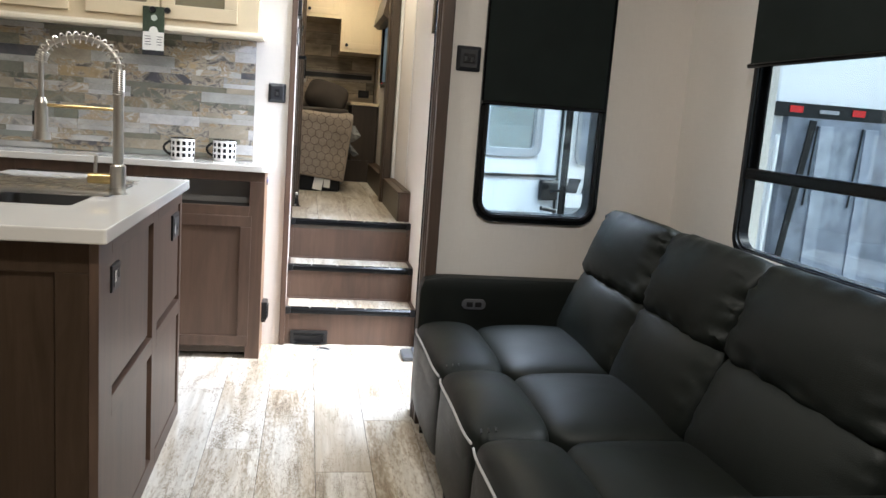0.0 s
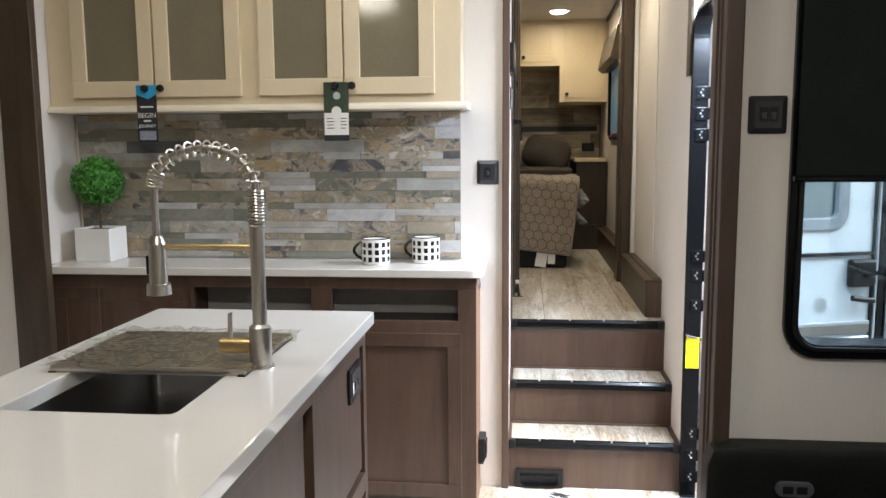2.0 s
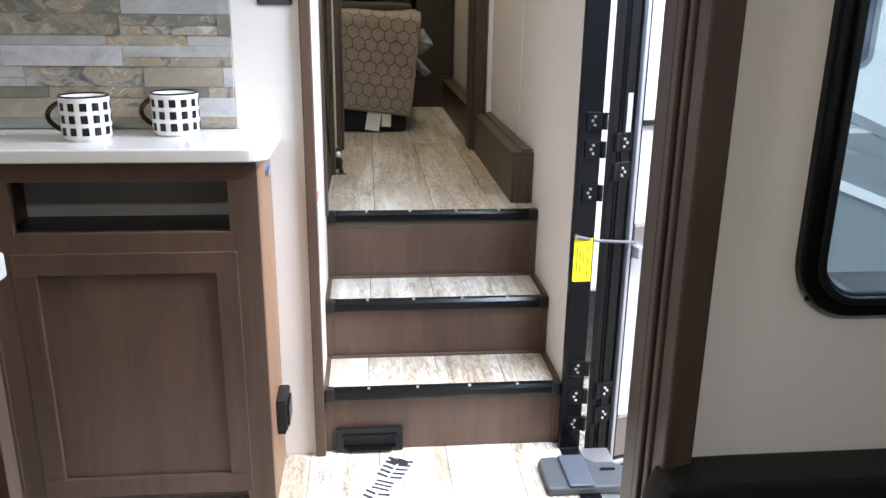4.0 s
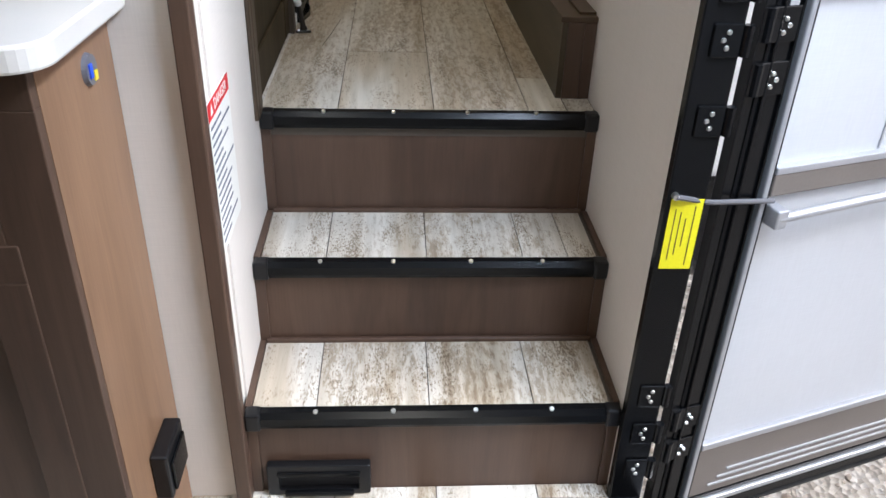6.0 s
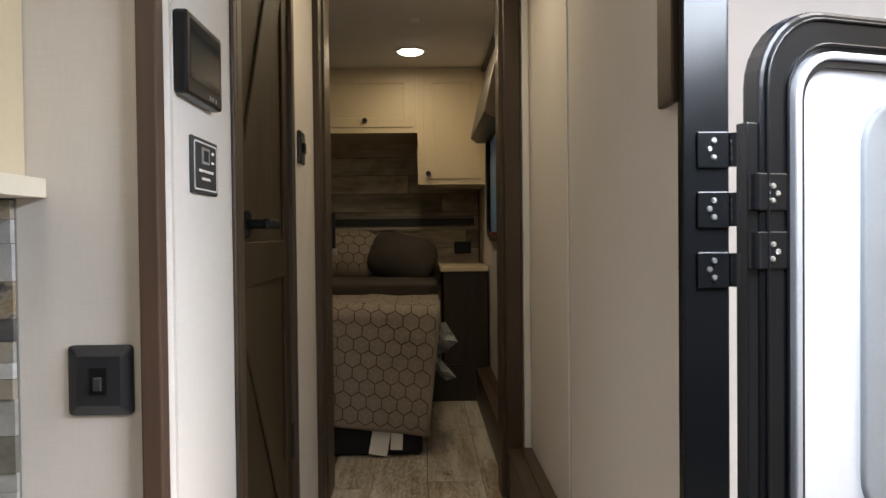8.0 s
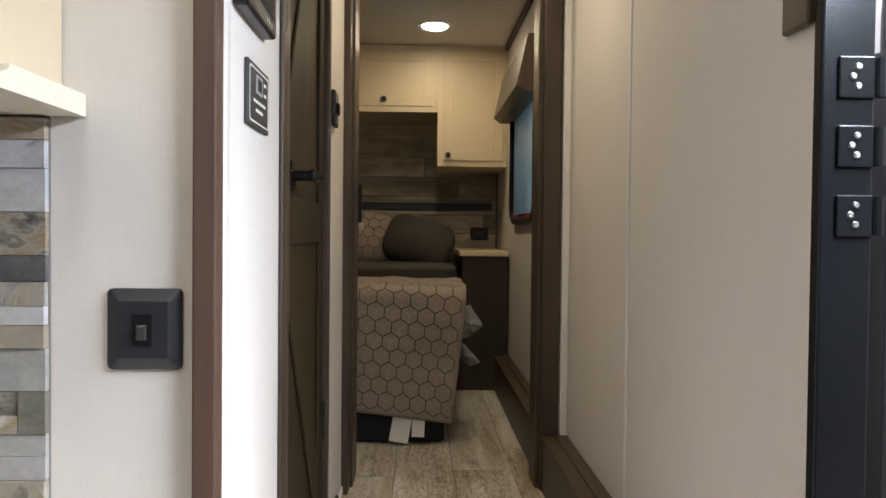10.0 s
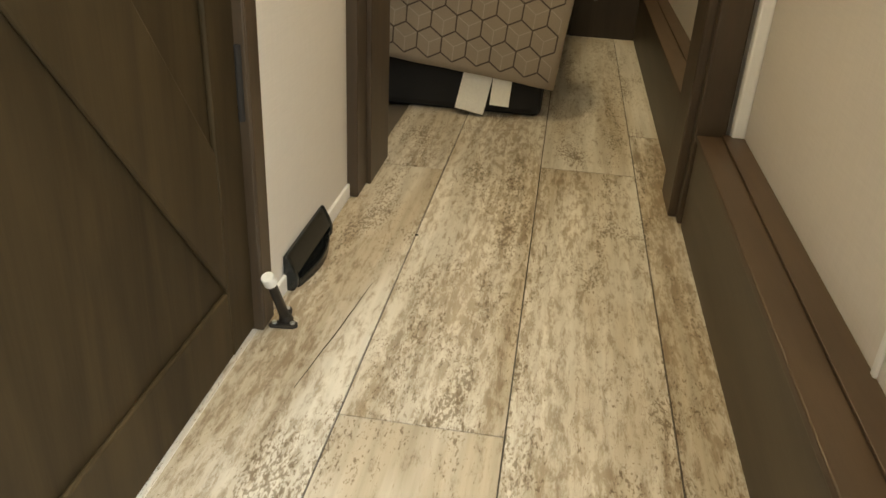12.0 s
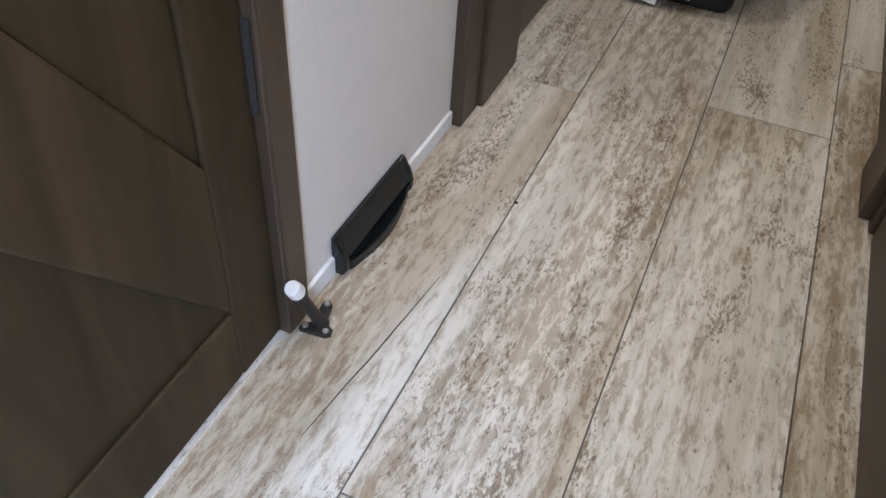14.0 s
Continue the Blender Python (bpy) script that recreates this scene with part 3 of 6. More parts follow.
def mug(x, y, z, turn):
    m = thing("mug", (x, y, z), "white mug with a black check pattern and black handle", "mug", "mugs on the worktop", local=True, turn=turn)
    r, h = 0.055, 0.099
    bm = bmesh.new()
    prof = [(0.0, 0.0), (r * 0.86, 0.0), (r * 0.96, 0.006), (r, 0.02), (r, h - 0.002), (r - 0.002, h), (r - 0.005, h - 0.002), (r - 0.006, 0.01), (0.0, 0.008)]
    n = 32
    rings = [[bm.verts.new((a * math.cos(2 * math.pi * i / n), a * math.sin(2 * math.pi * i / n), b)) for i in range(n)] if a else [bm.verts.new((0, 0, b))] for a, b in prof]
    for p, q in zip(rings, rings[1:]):
        for i in range(n):
            j = (i + 1) % n
            if len(p) == 1:
                bm.faces.new((p[0], q[i], q[j]))
            elif len(q) == 1:
                bm.faces.new((p[i], p[j], q[0]))
            else:
                bm.faces.new((p[i], p[j], q[j], q[i]))
    part("body", bm, MUGW, m, smooth=True)
    bm = bmesh.new()
    for row in range(3):
        z0 = 0.014 + row * 0.0275
        for k in range(13):
            a0 = 2 * math.pi * (k + 0.22) / 13
            vs = []
            for s in range(4):
                a = a0 + s / 3 * 2 * math.pi * 0.56 / 13
                vs.append([bm.verts.new(((r + 0.0006) * math.cos(a), (r + 0.0006) * math.sin(a), zz)) for zz in (z0, z0 + 0.0180)])
            for p, q in zip(vs, vs[1:]):
                bm.faces.new((p[0], q[0], q[1], p[1]))
    part("check_pattern", bm, MUGB, m, "black painted checks")
    tube("rim", [((r - 0.0022) * math.cos(2 * math.pi * i / 32), (r - 0.0022) * math.sin(2 * math.pi * i / 32), h) for i in range(32)], 0.0026, MUGB, m, "black rim", 1, True)
    tube("handle", [(-r + 0.003 - 0.036 * math.sin(math.pi * i / 12) ** 0.7, 0, 0.084 - 0.066 * i / 12) for i in range(13)], 0.006, MUGB, m, "black handle", 2)
    return m


mug(1.765, 5.090, 0.947, -6)
mug(1.951, 5.157, 0.947, -14)

# topiary
tp = thing("topiary", (0.623, 5.145, 0.947), "small green artificial ball tree in a white square pot", "plant")
bm = bmesh.new()
box(bm, 0.550, 0.696, 5.075, 5.215, 0.9472, 1.082)
top = max(bm.faces, key=lambda f: f.calc_center_median().z)
bmesh.ops.inset_region(bm, faces=[top], thickness=0.01)
bmesh.ops.translate(bm, vec=(0, 0, -0.012), verts=top.verts[:])
part("pot", bm, WHITE, tp, "white ceramic pot", bevel=0.003)
part("soil", boxes((0.561, 0.685, 5.086, 5.204, 1.06, 1.0725)), plain("dark_moss", (0.05, 0.06, 0.03), 0.95, 0, 90, 0.5, 0.6), tp)
tube("stem", [(0.623, 5.145, 1.07), (0.625, 5.146, 1.12), (0.621, 5.144, 1.2)], 0.005, plain("twig_bark", (0.09, 0.06, 0.035), 0.8), tp)
LEAF = bpy.data.materials.new("box_leaf")
nt, _, links, bs = nodes_of(LEAF)
geo = nt.nodes.new("ShaderNodeNewGeometry")
links.new(ramp(nt, geo.outputs["Random Per Island"], ((0.0, (0.035, 0.15, 0.015)), (0.5, (0.07, 0.26, 0.025)), (1.0, (0.13, 0.36, 0.05)))), bs.inputs["Base Color"])
bs.inputs["Roughness"].default_value = 0.45
rng = random.Random(4)
bm = bmesh.new()
ball(bm, (0.623, 5.145, 1.268), 0.075)
for k in range(1500):
    v = Vector((rng.gauss(0, 1), rng.gauss(0, 1), rng.gauss(0, 1))).normalized()
    c = Vector((0.623, 5.145, 1.268)) + v * (0.072 + 0.03 * rng.random())
    q = (v + 0.8 * Vector((rng.gauss(0, 1), rng.gauss(0, 1), rng.gauss(0, 1)))).normalized()
    a = q.orthogonal().normalized()
    b = q.cross(a)
    ang = rng.random() * 6.28
    a, b = a * math.cos(ang) + b * math.sin(ang), b * math.cos(ang) - a * math.sin(ang)
    L, Wd = 0.008 + 0.004 * rng.random(), 0.005
    p = [bm.verts.new(c + d) for d in (-a * L, b * Wd + q * 0.002, a * L, -b * Wd + q * 0.002)]
    bm.faces.new(p)
tagged(part("foliage", bm, LEAF, tp, "dense small green leaves"), kind="stuff")

# switch plates


def switch_plate(x0, x1, z0, z1, y, label, gang):
    s = thing("switch_plate", ((x0 + x1) / 2, y, (z0 + z1) / 2), label, "switch")
    cx, cz = (x0 + x1) / 2, (z0 + z1) / 2
    bm = bmesh.new()
    o, i = rounded(x0, x1, z0, z1, 0.006, 3), rounded(x0 + 0.014, x1 - 0.014, z0 + 0.014, z1 - 0.014, 0.002, 3)
    vo, vi, vb = [bm.verts.new((a, y - 0.004, b)) for a, b in o], [bm.verts.new((a, y - 0.013, b)) for a, b in i], [bm.verts.new((a, y, b)) for a, b in o]
    n = len(o)
    for k in range(n):
        j = (k + 1) % n
        bm.faces.new((vo[k], vo[j], vi[j], vi[k])), bm.faces.new((vb[k], vb[j], vo[j], vo[k]))
    bm.faces.new(vi)
    part("bezel", bm, plain("charcoal_plastic", (0.022, 0.023, 0.027), 0.35), s)
    w = 0.011
    for k in range(gang):
        gx = cx + (k - (gang - 1) / 2) * 0.024
        part("socket", boxes((gx - w, gx + w, y - 0.0145, y - 0.012, cz - 0.018, cz + 0.018)), BLACK, s)
        part("rocker", boxes((gx - 0.006, gx + 0.006, y - 0.019, y - 0.0145, cz - 0.012, cz + 0.006)), plain("dark_rocker", (0.04, 0.04, 0.04), 0.3), s, bevel=0.002)
    return s


switch_plate(2.146, 2.231, 1.247, 1.340, YK, "square black single switch on the beige wall", 1)
switch_plate(2.894, 2.988, 1.416, 1.510, YW, "square black double switch beside the window", 2)

# ---- island ----
isl = thing("kitchen_island", (1.61, 3.69, 0), "dark brown wooden kitchen island with panelled sides", "island")
IX0, IX1, IY0, IY1 = 1.32, 1.890, 3.04, 4.262
part("core", boxes((IX0, IX1 - 0.022, IY0 + 0.02, IY1, 0.0, 0.70), (IX0, 1.385, IY0 + 0.02, IY1, 0.70, 0.893), (1.755, IX1 - 0.022, IY0 + 0.02, IY1, 0.70, 0.893), (1.385, 1.755, IY0 + 0.02, 3.33, 0.70, 0.893), (1.385, 1.755, 4.0, IY1, 0.70, 0.893)), BROWN, isl)
for y0, y1, z0, z1 in ((IY0, 3.17, 0, 0.893), (3.70, 3.775, 0, 0.893), (4.225, IY1, 0, 0.893)):
    part("stile", boxes((IX1 - 0.022, IX1, y0, y1, z0, z1)), BROWN, isl, bevel=0.0015)
for y0, y1 in ((3.17, 3.70), (3.775, 4.225)):
    for z0, z1 in ((0.0, 0.06), (0.42, 0.475), (0.845, 0.893)):
        part("rail", boxes((IX1 - 0.022, IX1, y0, y1, z0, z1)), BROWN_Y, isl, bevel=0.0015)
for y0, y1 in ((3.17, 3.635), (3.775, 4.195)):
    for z0, z1 in ((0.06, 0.42), (0.50, 0.845)):
        part("side_board", boxes((IX1 - 0.022, IX1 - 0.003, y0, y1, z0, z1)), BROWN, isl)
# the near end's shade is put into the colour: darker than the island's sides
END_SHADED = wood("island_end_shaded_wood", (0.028, 0.0185, 0.0115), (0.068, 0.045, 0.029))
END_SHADED.node_tree.nodes["Principled BSDF"].inputs["Specular IOR Level"].default_value = 0.12
shaker("end_panel", IX0, IX1 - 0.0225, IY0 + 0.002, 0, 0.893, END_SHADED, isl, 0.075)
bm = bmesh.new()
SX0, SX1, SY0, SY1 = 1.405, 1.735, 3.375, 3.975
ring(bm, rounded(1.28, 1.915, 3.00, 4.275, 0.009, 5), rounded(SX0, SX1, SY0, SY1, 0.02, 5), 2, 0.895, 0.930)
tagged(part("worktop", bm, QUARTZ, bevel=0.004), "white polished worktop with a sink cut-out on the island", "worktop")
sk = thing("sink", (1.59, 3.65, 0.71), "stainless steel undermount sink in the island", "sink")
bm = bmesh.new()
ring(bm, rounded(SX0 - 0.012, SX1 + 0.012, SY0 - 0.012, SY1 + 0.012, 0.03, 5), rounded(SX0 - 0.004, SX1 + 0.004, SY0 - 0.004, SY1 + 0.004, 0.024, 5), 2, 0.715, 0.8945)
part("basin_wall", bm, SINK, sk)
part("basin_floor", prism(bmesh.new(), rounded(SX0 - 0.012, SX1 + 0.012, SY0 - 0.012, SY1 + 0.012, 0.03, 5), 2, 0.705, 0.715), SINK, sk)
part("drain", rods(((1.57, 3.8, 0.715), (1.57, 3.8, 0.719), 0.045, 0.04, 24)), STEEL, sk)
FILM = thin_glass("clear_film", (0.96, 0.96, 0.96), 0.32)
rk = thing("drying_rack", (1.6, 3.8, 0.94), "roll-up steel drying rack wrapped in clear plastic over the sink", "rack")
for k in range(17):
    y = 3.615 + k * 0.0195
    part("bar", rods(((1.362, y, 0.936), (1.777, y + 0.004, 0.936), 0.0088, 0.0088, 10)), STEEL, rk)
for x in (1.367, 1.772):
    part("side_strip", boxes((x - 0.008, x + 0.008, 3.605, 3.94, 0.9305, 0.9325)), BLACK, rk)
bm = bmesh.new()
nx, ny = 36, 22
g = [[bm.verts.new((1.337 + 0.47 * i / nx + 0.006 * math.sin(j * 0.9), 3.595 + 0.36 * j / ny + 0.008 * math.sin(i * 0.7), 0.948 + 0.012 * noise.noise(Vector((i * 0.35, j * 0.5, 2))) + 0.0025 * noise.noise(Vector((i * 1.1, j * 1.3, 5))))) for j in range(ny + 1)] for i in range(nx + 1)]
for i in range(nx):
    for j in range(ny):
        bm.faces.new((g[i][j], g[i + 1][j], g[i + 1][j + 1], g[i][j + 1]))
part("wrapper", bm, FILM, rk, "crumpled clear plastic wrapper", smooth=True)

# pendant over the island, out of sight but for its gleam in the glass doors
pd = thing("pendant_light", (1.48, 3.6, 2.7), "dark metal pendant with three clear glowing bulbs", "light")
part("canopy", rods(((1.48, 3.6, 2.685), (1.48, 3.6, 2.7), 0.06, 0.065, 24)), BLACK_METAL, pd)
part("stem", rods(((1.48, 3.6, 2.33), (1.48, 3.6, 2.685), 0.006, 0.006, 10)), BLACK_METAL, pd)
for k in range(3):
    a_ = radians(120 * k + 20)
    bx, by = 1.48 + 0.09 * math.cos(a_), 3.6 + 0.09 * math.sin(a_)
    part("arm", rods(((1.48, 3.6, 2.33), (bx, by, 2.28), 0.005, 0.005, 8)), BLACK_METAL, pd)
    part("socket", rods(((bx, by, 2.24), (bx, by, 2.285), 0.016, 0.014, 14)), BLACK_METAL, pd)
    part("bulb", ball(bmesh.new(), (bx, by, 2.205), 0.028, 1, 1, 1.3, 16), glow("bulb_glow", (1.0, 0.86, 0.62), 30.0), pd, "glowing clear bulb", smooth=True)

# faucet
fa = thing("faucet", (1.787, 3.685, 0.93), "brushed nickel spring faucet with a pull-down spray head", "faucet")
BRASS = plain("brushed_brass", (0.62, 0.47, 0.22), 0.3, 1.0, 300, 0.15)
fx, fy = 1.787, 3.685
part("base", rods(((fx, fy, 0.93), (fx, fy, 0.936), 0.027, 0.026, 24)), STEEL, fa, smooth=True)
part("body", rods(((fx, fy, 0.936), (fx, fy, 1.016), 0.023, 0.023, 24)), STEEL, fa, smooth=True)
part("collar", rods(((fx, fy, 1.016), (fx, fy, 1.022), 0.023, 0.016, 24)), STEEL, fa, smooth=True)
part("column", rods(((fx, fy, 1.02), (fx, fy, 1.226), 0.015, 0.015, 20)), STEEL, fa, smooth=True)
arch = [(fx, fy, 1.226 + 0.08 * i / 6) for i in range(6)]
arch += [(fx - 0.1085 + 0.1085 * math.cos(math.pi * i / 24), fy, 1.306 + 0.082 * math.sin(math.pi * i / 24)) for i in range(25)]
arch += [(fx - 0.217, fy, 1.306 - 0.10 * i / 4) for i in range(1, 5)]
tube("hose", arch, 0.0075, STEEL, fa, "ribbed steel hose", 3)
P = [Vector(p) for p in arch[:-4]]
acc = [0.0]
for a, b in zip(P, P[1:]):
    acc.append(acc[-1] + (b - a).length)
pts, total = [], acc[-1]
s_, ang = 0.0, 0.0
while s_ < total:
    k = max(i for i in range(len(acc)) if acc[i] <= s_ + 1e-9)
    k = min(k, len(P) - 2)
    f = (s_ - acc[k]) / (acc[k + 1] - acc[k])
    c = P[k].lerp(P[k + 1], f)
    t = (P[k + 1] - P[k]).normalized()
    side = Vector((0, 1, 0))
    out = side.cross(t)
    pts.append(c + 0.0155 * (math.cos(ang) * side + math.sin(ang) * out))
    tight = s_ < 0.075 or s_ > total - 0.035
    pitch = 0.0065 if tight else 0.019
    ang += 0.5
    s_ += pitch * 0.5 / (2 * math.pi)
tube("spring", pts, 0.0025, STEEL, fa, "coiled steel spring", 1)
hx = fx - 0.217
part("spray_head", rods(((hx, fy, 1.206), (hx, fy, 1.19), 0.012, 0.018, 20), ((hx, fy, 1.19), (hx, fy, 1.105), 0.018, 0.019, 20), ((hx, fy, 1.105), (hx, fy, 1.082), 0.024, 0.026, 20)), STEEL, fa, smooth=True)
part("spray_button", boxes((hx - 0.024, hx - 0.014, fy - 0.006, fy + 0.006, 1.125, 1.165)), BLACK, fa, bevel=0.002)
part("docking_arm", rods(((fx - 0.01, fy, 1.184), (hx + 0.012, fy, 1.184), 0.005, 0.005, 12)), BRASS, fa, "brass-toned holder arm")
part("valve", rods(((fx - 0.02, fy, 0.975), (fx - 0.085, fy, 0.975), 0.016, 0.016, 20)), BRASS, fa, "brass-toned valve body", smooth=True)
part("lever", rods(((fx - 0.066, fy, 0.985), (fx - 0.064, fy, 1.045), 0.0055, 0.005, 12)), STEEL, fa, smooth=True)


def socket_plate(y0, y1, z0, z1):
    s = thing("wall_socket", (IX1, (y0 + y1) / 2, (z0 + z1) / 2), "black framed power socket in the island side", "socket")
    part("bezel", boxes((IX1 - 0.004, IX1 + 0.005, y0, y1, z0, z1)), BLACK, s, bevel=0.003)
    part("insert", boxes((IX1 + 0.005, IX1 + 0.007, y0 + 0.016, y1 - 0.016, z0 + 0.014, z1 - 0.014)), plain("grey_socket", (0.055, 0.055, 0.055), 0.4), s, "dark grey socket face")
    part("label", boxes((IX1 + 0.007, IX1 + 0.0074, y0 + 0.022, y0 + 0.036, z0 + 0.024, z0 + 0.052)), CARDW, s, "small white sticker")
    for k in range(2):
        yy = y0 + (y1 - y0) * (0.36 + 0.28 * k)
        part("slot", boxes((IX1 + 0.007, IX1 + 0.0076, yy - 0.006, yy - 0.003, z0 + 0.03, z0 + 0.05)), BLACK, s)
        part("slot", boxes((IX1 + 0.007, IX1 + 0.0076, yy + 0.003, yy + 0.006, z0 + 0.03, z0 + 0.05)), BLACK, s)
    return s


socket_plate(3.147, 3.238, 0.748, 0.816)
socket_plate(4.04, 4.172, 0.730, 0.822)

# things at the far left
ps = thing("paper_notice", (0.33, 4.948, 1.55), "white printed notices taped to the beige wall", "notice")
for x0, x1, z0, z1 in ((0.33, 0.40, 1.62, 1.72), (0.325, 0.405, 1.545, 1.60), (0.325, 0.405, 1.49, 1.53), (0.33, 0.405, 1.385, 1.475)):
    part("sheet", boxes((x0, x1 - 0.015, 4.948, 4.949, z0, z1)), CARDW, ps)
ct = thing("side_counter", (0.0, 4.7, 0), "white side counter beyond the island", "counter")
part("top", boxes((-0.8, 0.245, 4.55, 4.948, 0.83, 0.865)), QUARTZ, ct, bevel=0.004)
part("front", boxes((-0.8, 0.225, 4.58, 4.948, 0, 0.83)), WHITE, ct)

# ---- sofa ----


def cushion(bm, size, m, k=7.0, puff=0.12, n=12, crease=0.0, seed=0):
    """A padded block, size (u, v, w), bulging along w, placed by the matrix m."""
    tmp = bmesh.new()
    bmesh.ops.create_cube(tmp, size=2.0)
    bmesh.ops.subdivide_edges(tmp, edges=tmp.edges[:], cuts=n, use_grid_fill=True)
    for v in tmp.verts:
        u, w, t = v.co
        r = (abs(u) ** k + abs(w) ** k + abs(t) ** k) ** (1 / k)
        u, w, t = u / r, w / r, t / r
        t *= 1 + puff * (1 - u * u) * (1 - w * w)
        if crease:
            e = max(abs(u), abs(w)) ** 6
            t += crease * e * noise.noise(Vector((u * 5 + seed, w * 5, seed))) * (1 if t > 0 else 0)
            f = abs(u) ** 5 * (0.3 + 0.7 * max(0.0, w))
            t += crease * 0.9 * f * noise.noise(Vector((u * 1.5 + seed, w * 9 + u * 2, seed + 7))) * (1 if t > 0 else 0)
        v.co = (u * size[0] / 2, w * size[1] / 2, t * size[2] / 2)
    tmp.transform(m)
    me = bpy.data.meshes.new("tmp")
    tmp.to_mesh(me)
    tmp.free()
    bm.from_mesh(me)
    bpy.data.meshes.remove(me)
    return bm


sofa = thing("sofa", (3.3, 3.2, 0), "black leather three-seat reclining sofa with tufted cushions", "sofa")
PIPE = plain("pale_piping", (0.55, 0.55, 0.56), 0.35, 0.3, 200, 0.1)
part("base", boxes((2.89, 3.58, 2.26, 4.16, 0.06, 0.34)), LEATHER, sofa, bevel=0.01)
part("back_frame", boxes((3.58, 3.76, 2.36, 4.14, 0.06, 0.84)), LEATHER, sofa, bevel=0.02, segments=3)
BLEAN = Vector((0.37, 0, 0.93)).normalized()
BOUT = Vector((-0.93, 0, 0.37)).normalized()


def on_back(cx, cy, cz):
    return Matrix(((0, BLEAN.x, BOUT.x, cx), (1, BLEAN.y, BOUT.y, cy), (0, BLEAN.z, BOUT.z, cz), (0, 0, 0, 1)))


for k, (y0, y1) in enumerate(((3.505, 4.085), (2.985, 3.505), (2.365, 2.985))):
    cy, w = (y0 + y1) / 2, y1 - y0
    part("seat_front", cushion(bmesh.new(), (0.24, w - 0.002, 0.165), pose(2.902, cy, 0.380), 5, 0.46, 18, 0.05, k), LEATHER, sofa, "padded front of a seat", smooth=True)
    part("seat", cushion(bmesh.new(), (0.44, w - 0.002, 0.165), pose(3.225, cy, 0.377), 5.5, 0.40, 18, 0.05, k + 5), LEATHER, sofa, smooth=True)
    part("front_panel", cushion(bmesh.new(), (0.28, w - 0.008, 0.075), pose(2.828, cy, 0.27, 0, 90, 0), 6, 0.45, 12, 0.04, k + 3), LEATHER, sofa, "padded footrest panel", smooth=True)
    part("back_lower", cushion(bmesh.new(), (w, 0.31, 0.19), on_back(3.470, cy, 0.535), 6.5, 0.40, 20, 0.14, k + 9), LEATHER, sofa, "lower back pad", smooth=True)
    part("back_upper", cushion(bmesh.new(), (w, 0.285, 0.21), on_back(3.562, cy, 0.775), 8.0, 0.36, 24, 0.28, k + 13), LEATHER, sofa, "upper back pad", smooth=True)
    tube("piping", [(2.7845 - 0.002 * math.sin(math.pi * i / 12) + 0.010 * (abs(i - 6) / 6) ** 6, y0 + 0.015 + (w - 0.03) * i / 12, 0.424 + 0.014 * math.sin(math.pi * i / 12)) for i in range(13)], 0.0036, PIPE, sofa, "pale stitched piping", 1)
    if k:
        tube("piping", [(3.662 + 0.002 * math.sin(i), y0 + 0.02 + (w - 0.04) * i / 12, 0.884 + 0.016 * abs(math.sin(math.pi * i / 12)) ** 0.5) for i in range(13)], 0.005, PIPE, sofa, "pale piping", 1)
    for dz in (0.0, 0.012, 0.024):
        part("stitch", rods(((2.813 + dz * 1.6, y0 - 0.010, 0.462 + dz * 0.2), (2.817 + dz * 1.6, y0 + 0.014, 0.463 + dz * 0.2), 0.0025, 0.0025, 6)), BLACK, sofa)
part("cover_film", cushion(bmesh.new(), (0.075, 1.16, 0.016), pose(3.692, 2.95, 0.880, 0, 14, 0), 8, 0.3, 16, 0.6, 3), plain("milky_film", (0.62, 0.62, 0.62), 0.3, 0, 60, 0.2, 0.3), sofa, "pale plastic cover on the sofa back", smooth=True)
part("arm", cushion(bmesh.new(), (0.72, 0.085, 0.56), pose(3.165, 4.148, 0.345), 14, 0.0, 10), LEATHER, sofa, smooth=True)
part("arm", cushion(bmesh.new(), (0.72, 0.085, 0.56), pose(3.165, 2.285, 0.345), 14, 0.0, 10), LEATHER, sofa, smooth=True)
ctl = part("control_plate", prism(bmesh.new(), rounded(2.972, 3.066, 0.503, 0.543, 0.019, 6), 1, 4.096, 4.107), plain("gunmetal", (0.16, 0.16, 0.17), 0.35, 0.6), sofa, "grey recliner switch plate", bevel=0.002)
for x in (3.002, 3.036):
    part("button", boxes((x - 0.013, x + 0.013, 4.0925, 4.096, 0.513, 0.533)), BLACK, ctl, bevel=0.002)
for y in (2.36, 2.98, 3.50, 4.08):
    part("leg", boxes((2.835, 2.865, y - 0.012, y + 0.012, 0, 0.20)), BLACK_METAL, sofa, bevel=0.004)
part("footrest_liner", boxes((2.865, 2.875, 2.42, 4.10, 0.02, 0.16)), plain("pale_liner", (0.6, 0.58, 0.55), 0.7, 0, 40, 0.2, 0.3), sofa, "pale liner under the footrests")

# ---- windows with roller shades ----


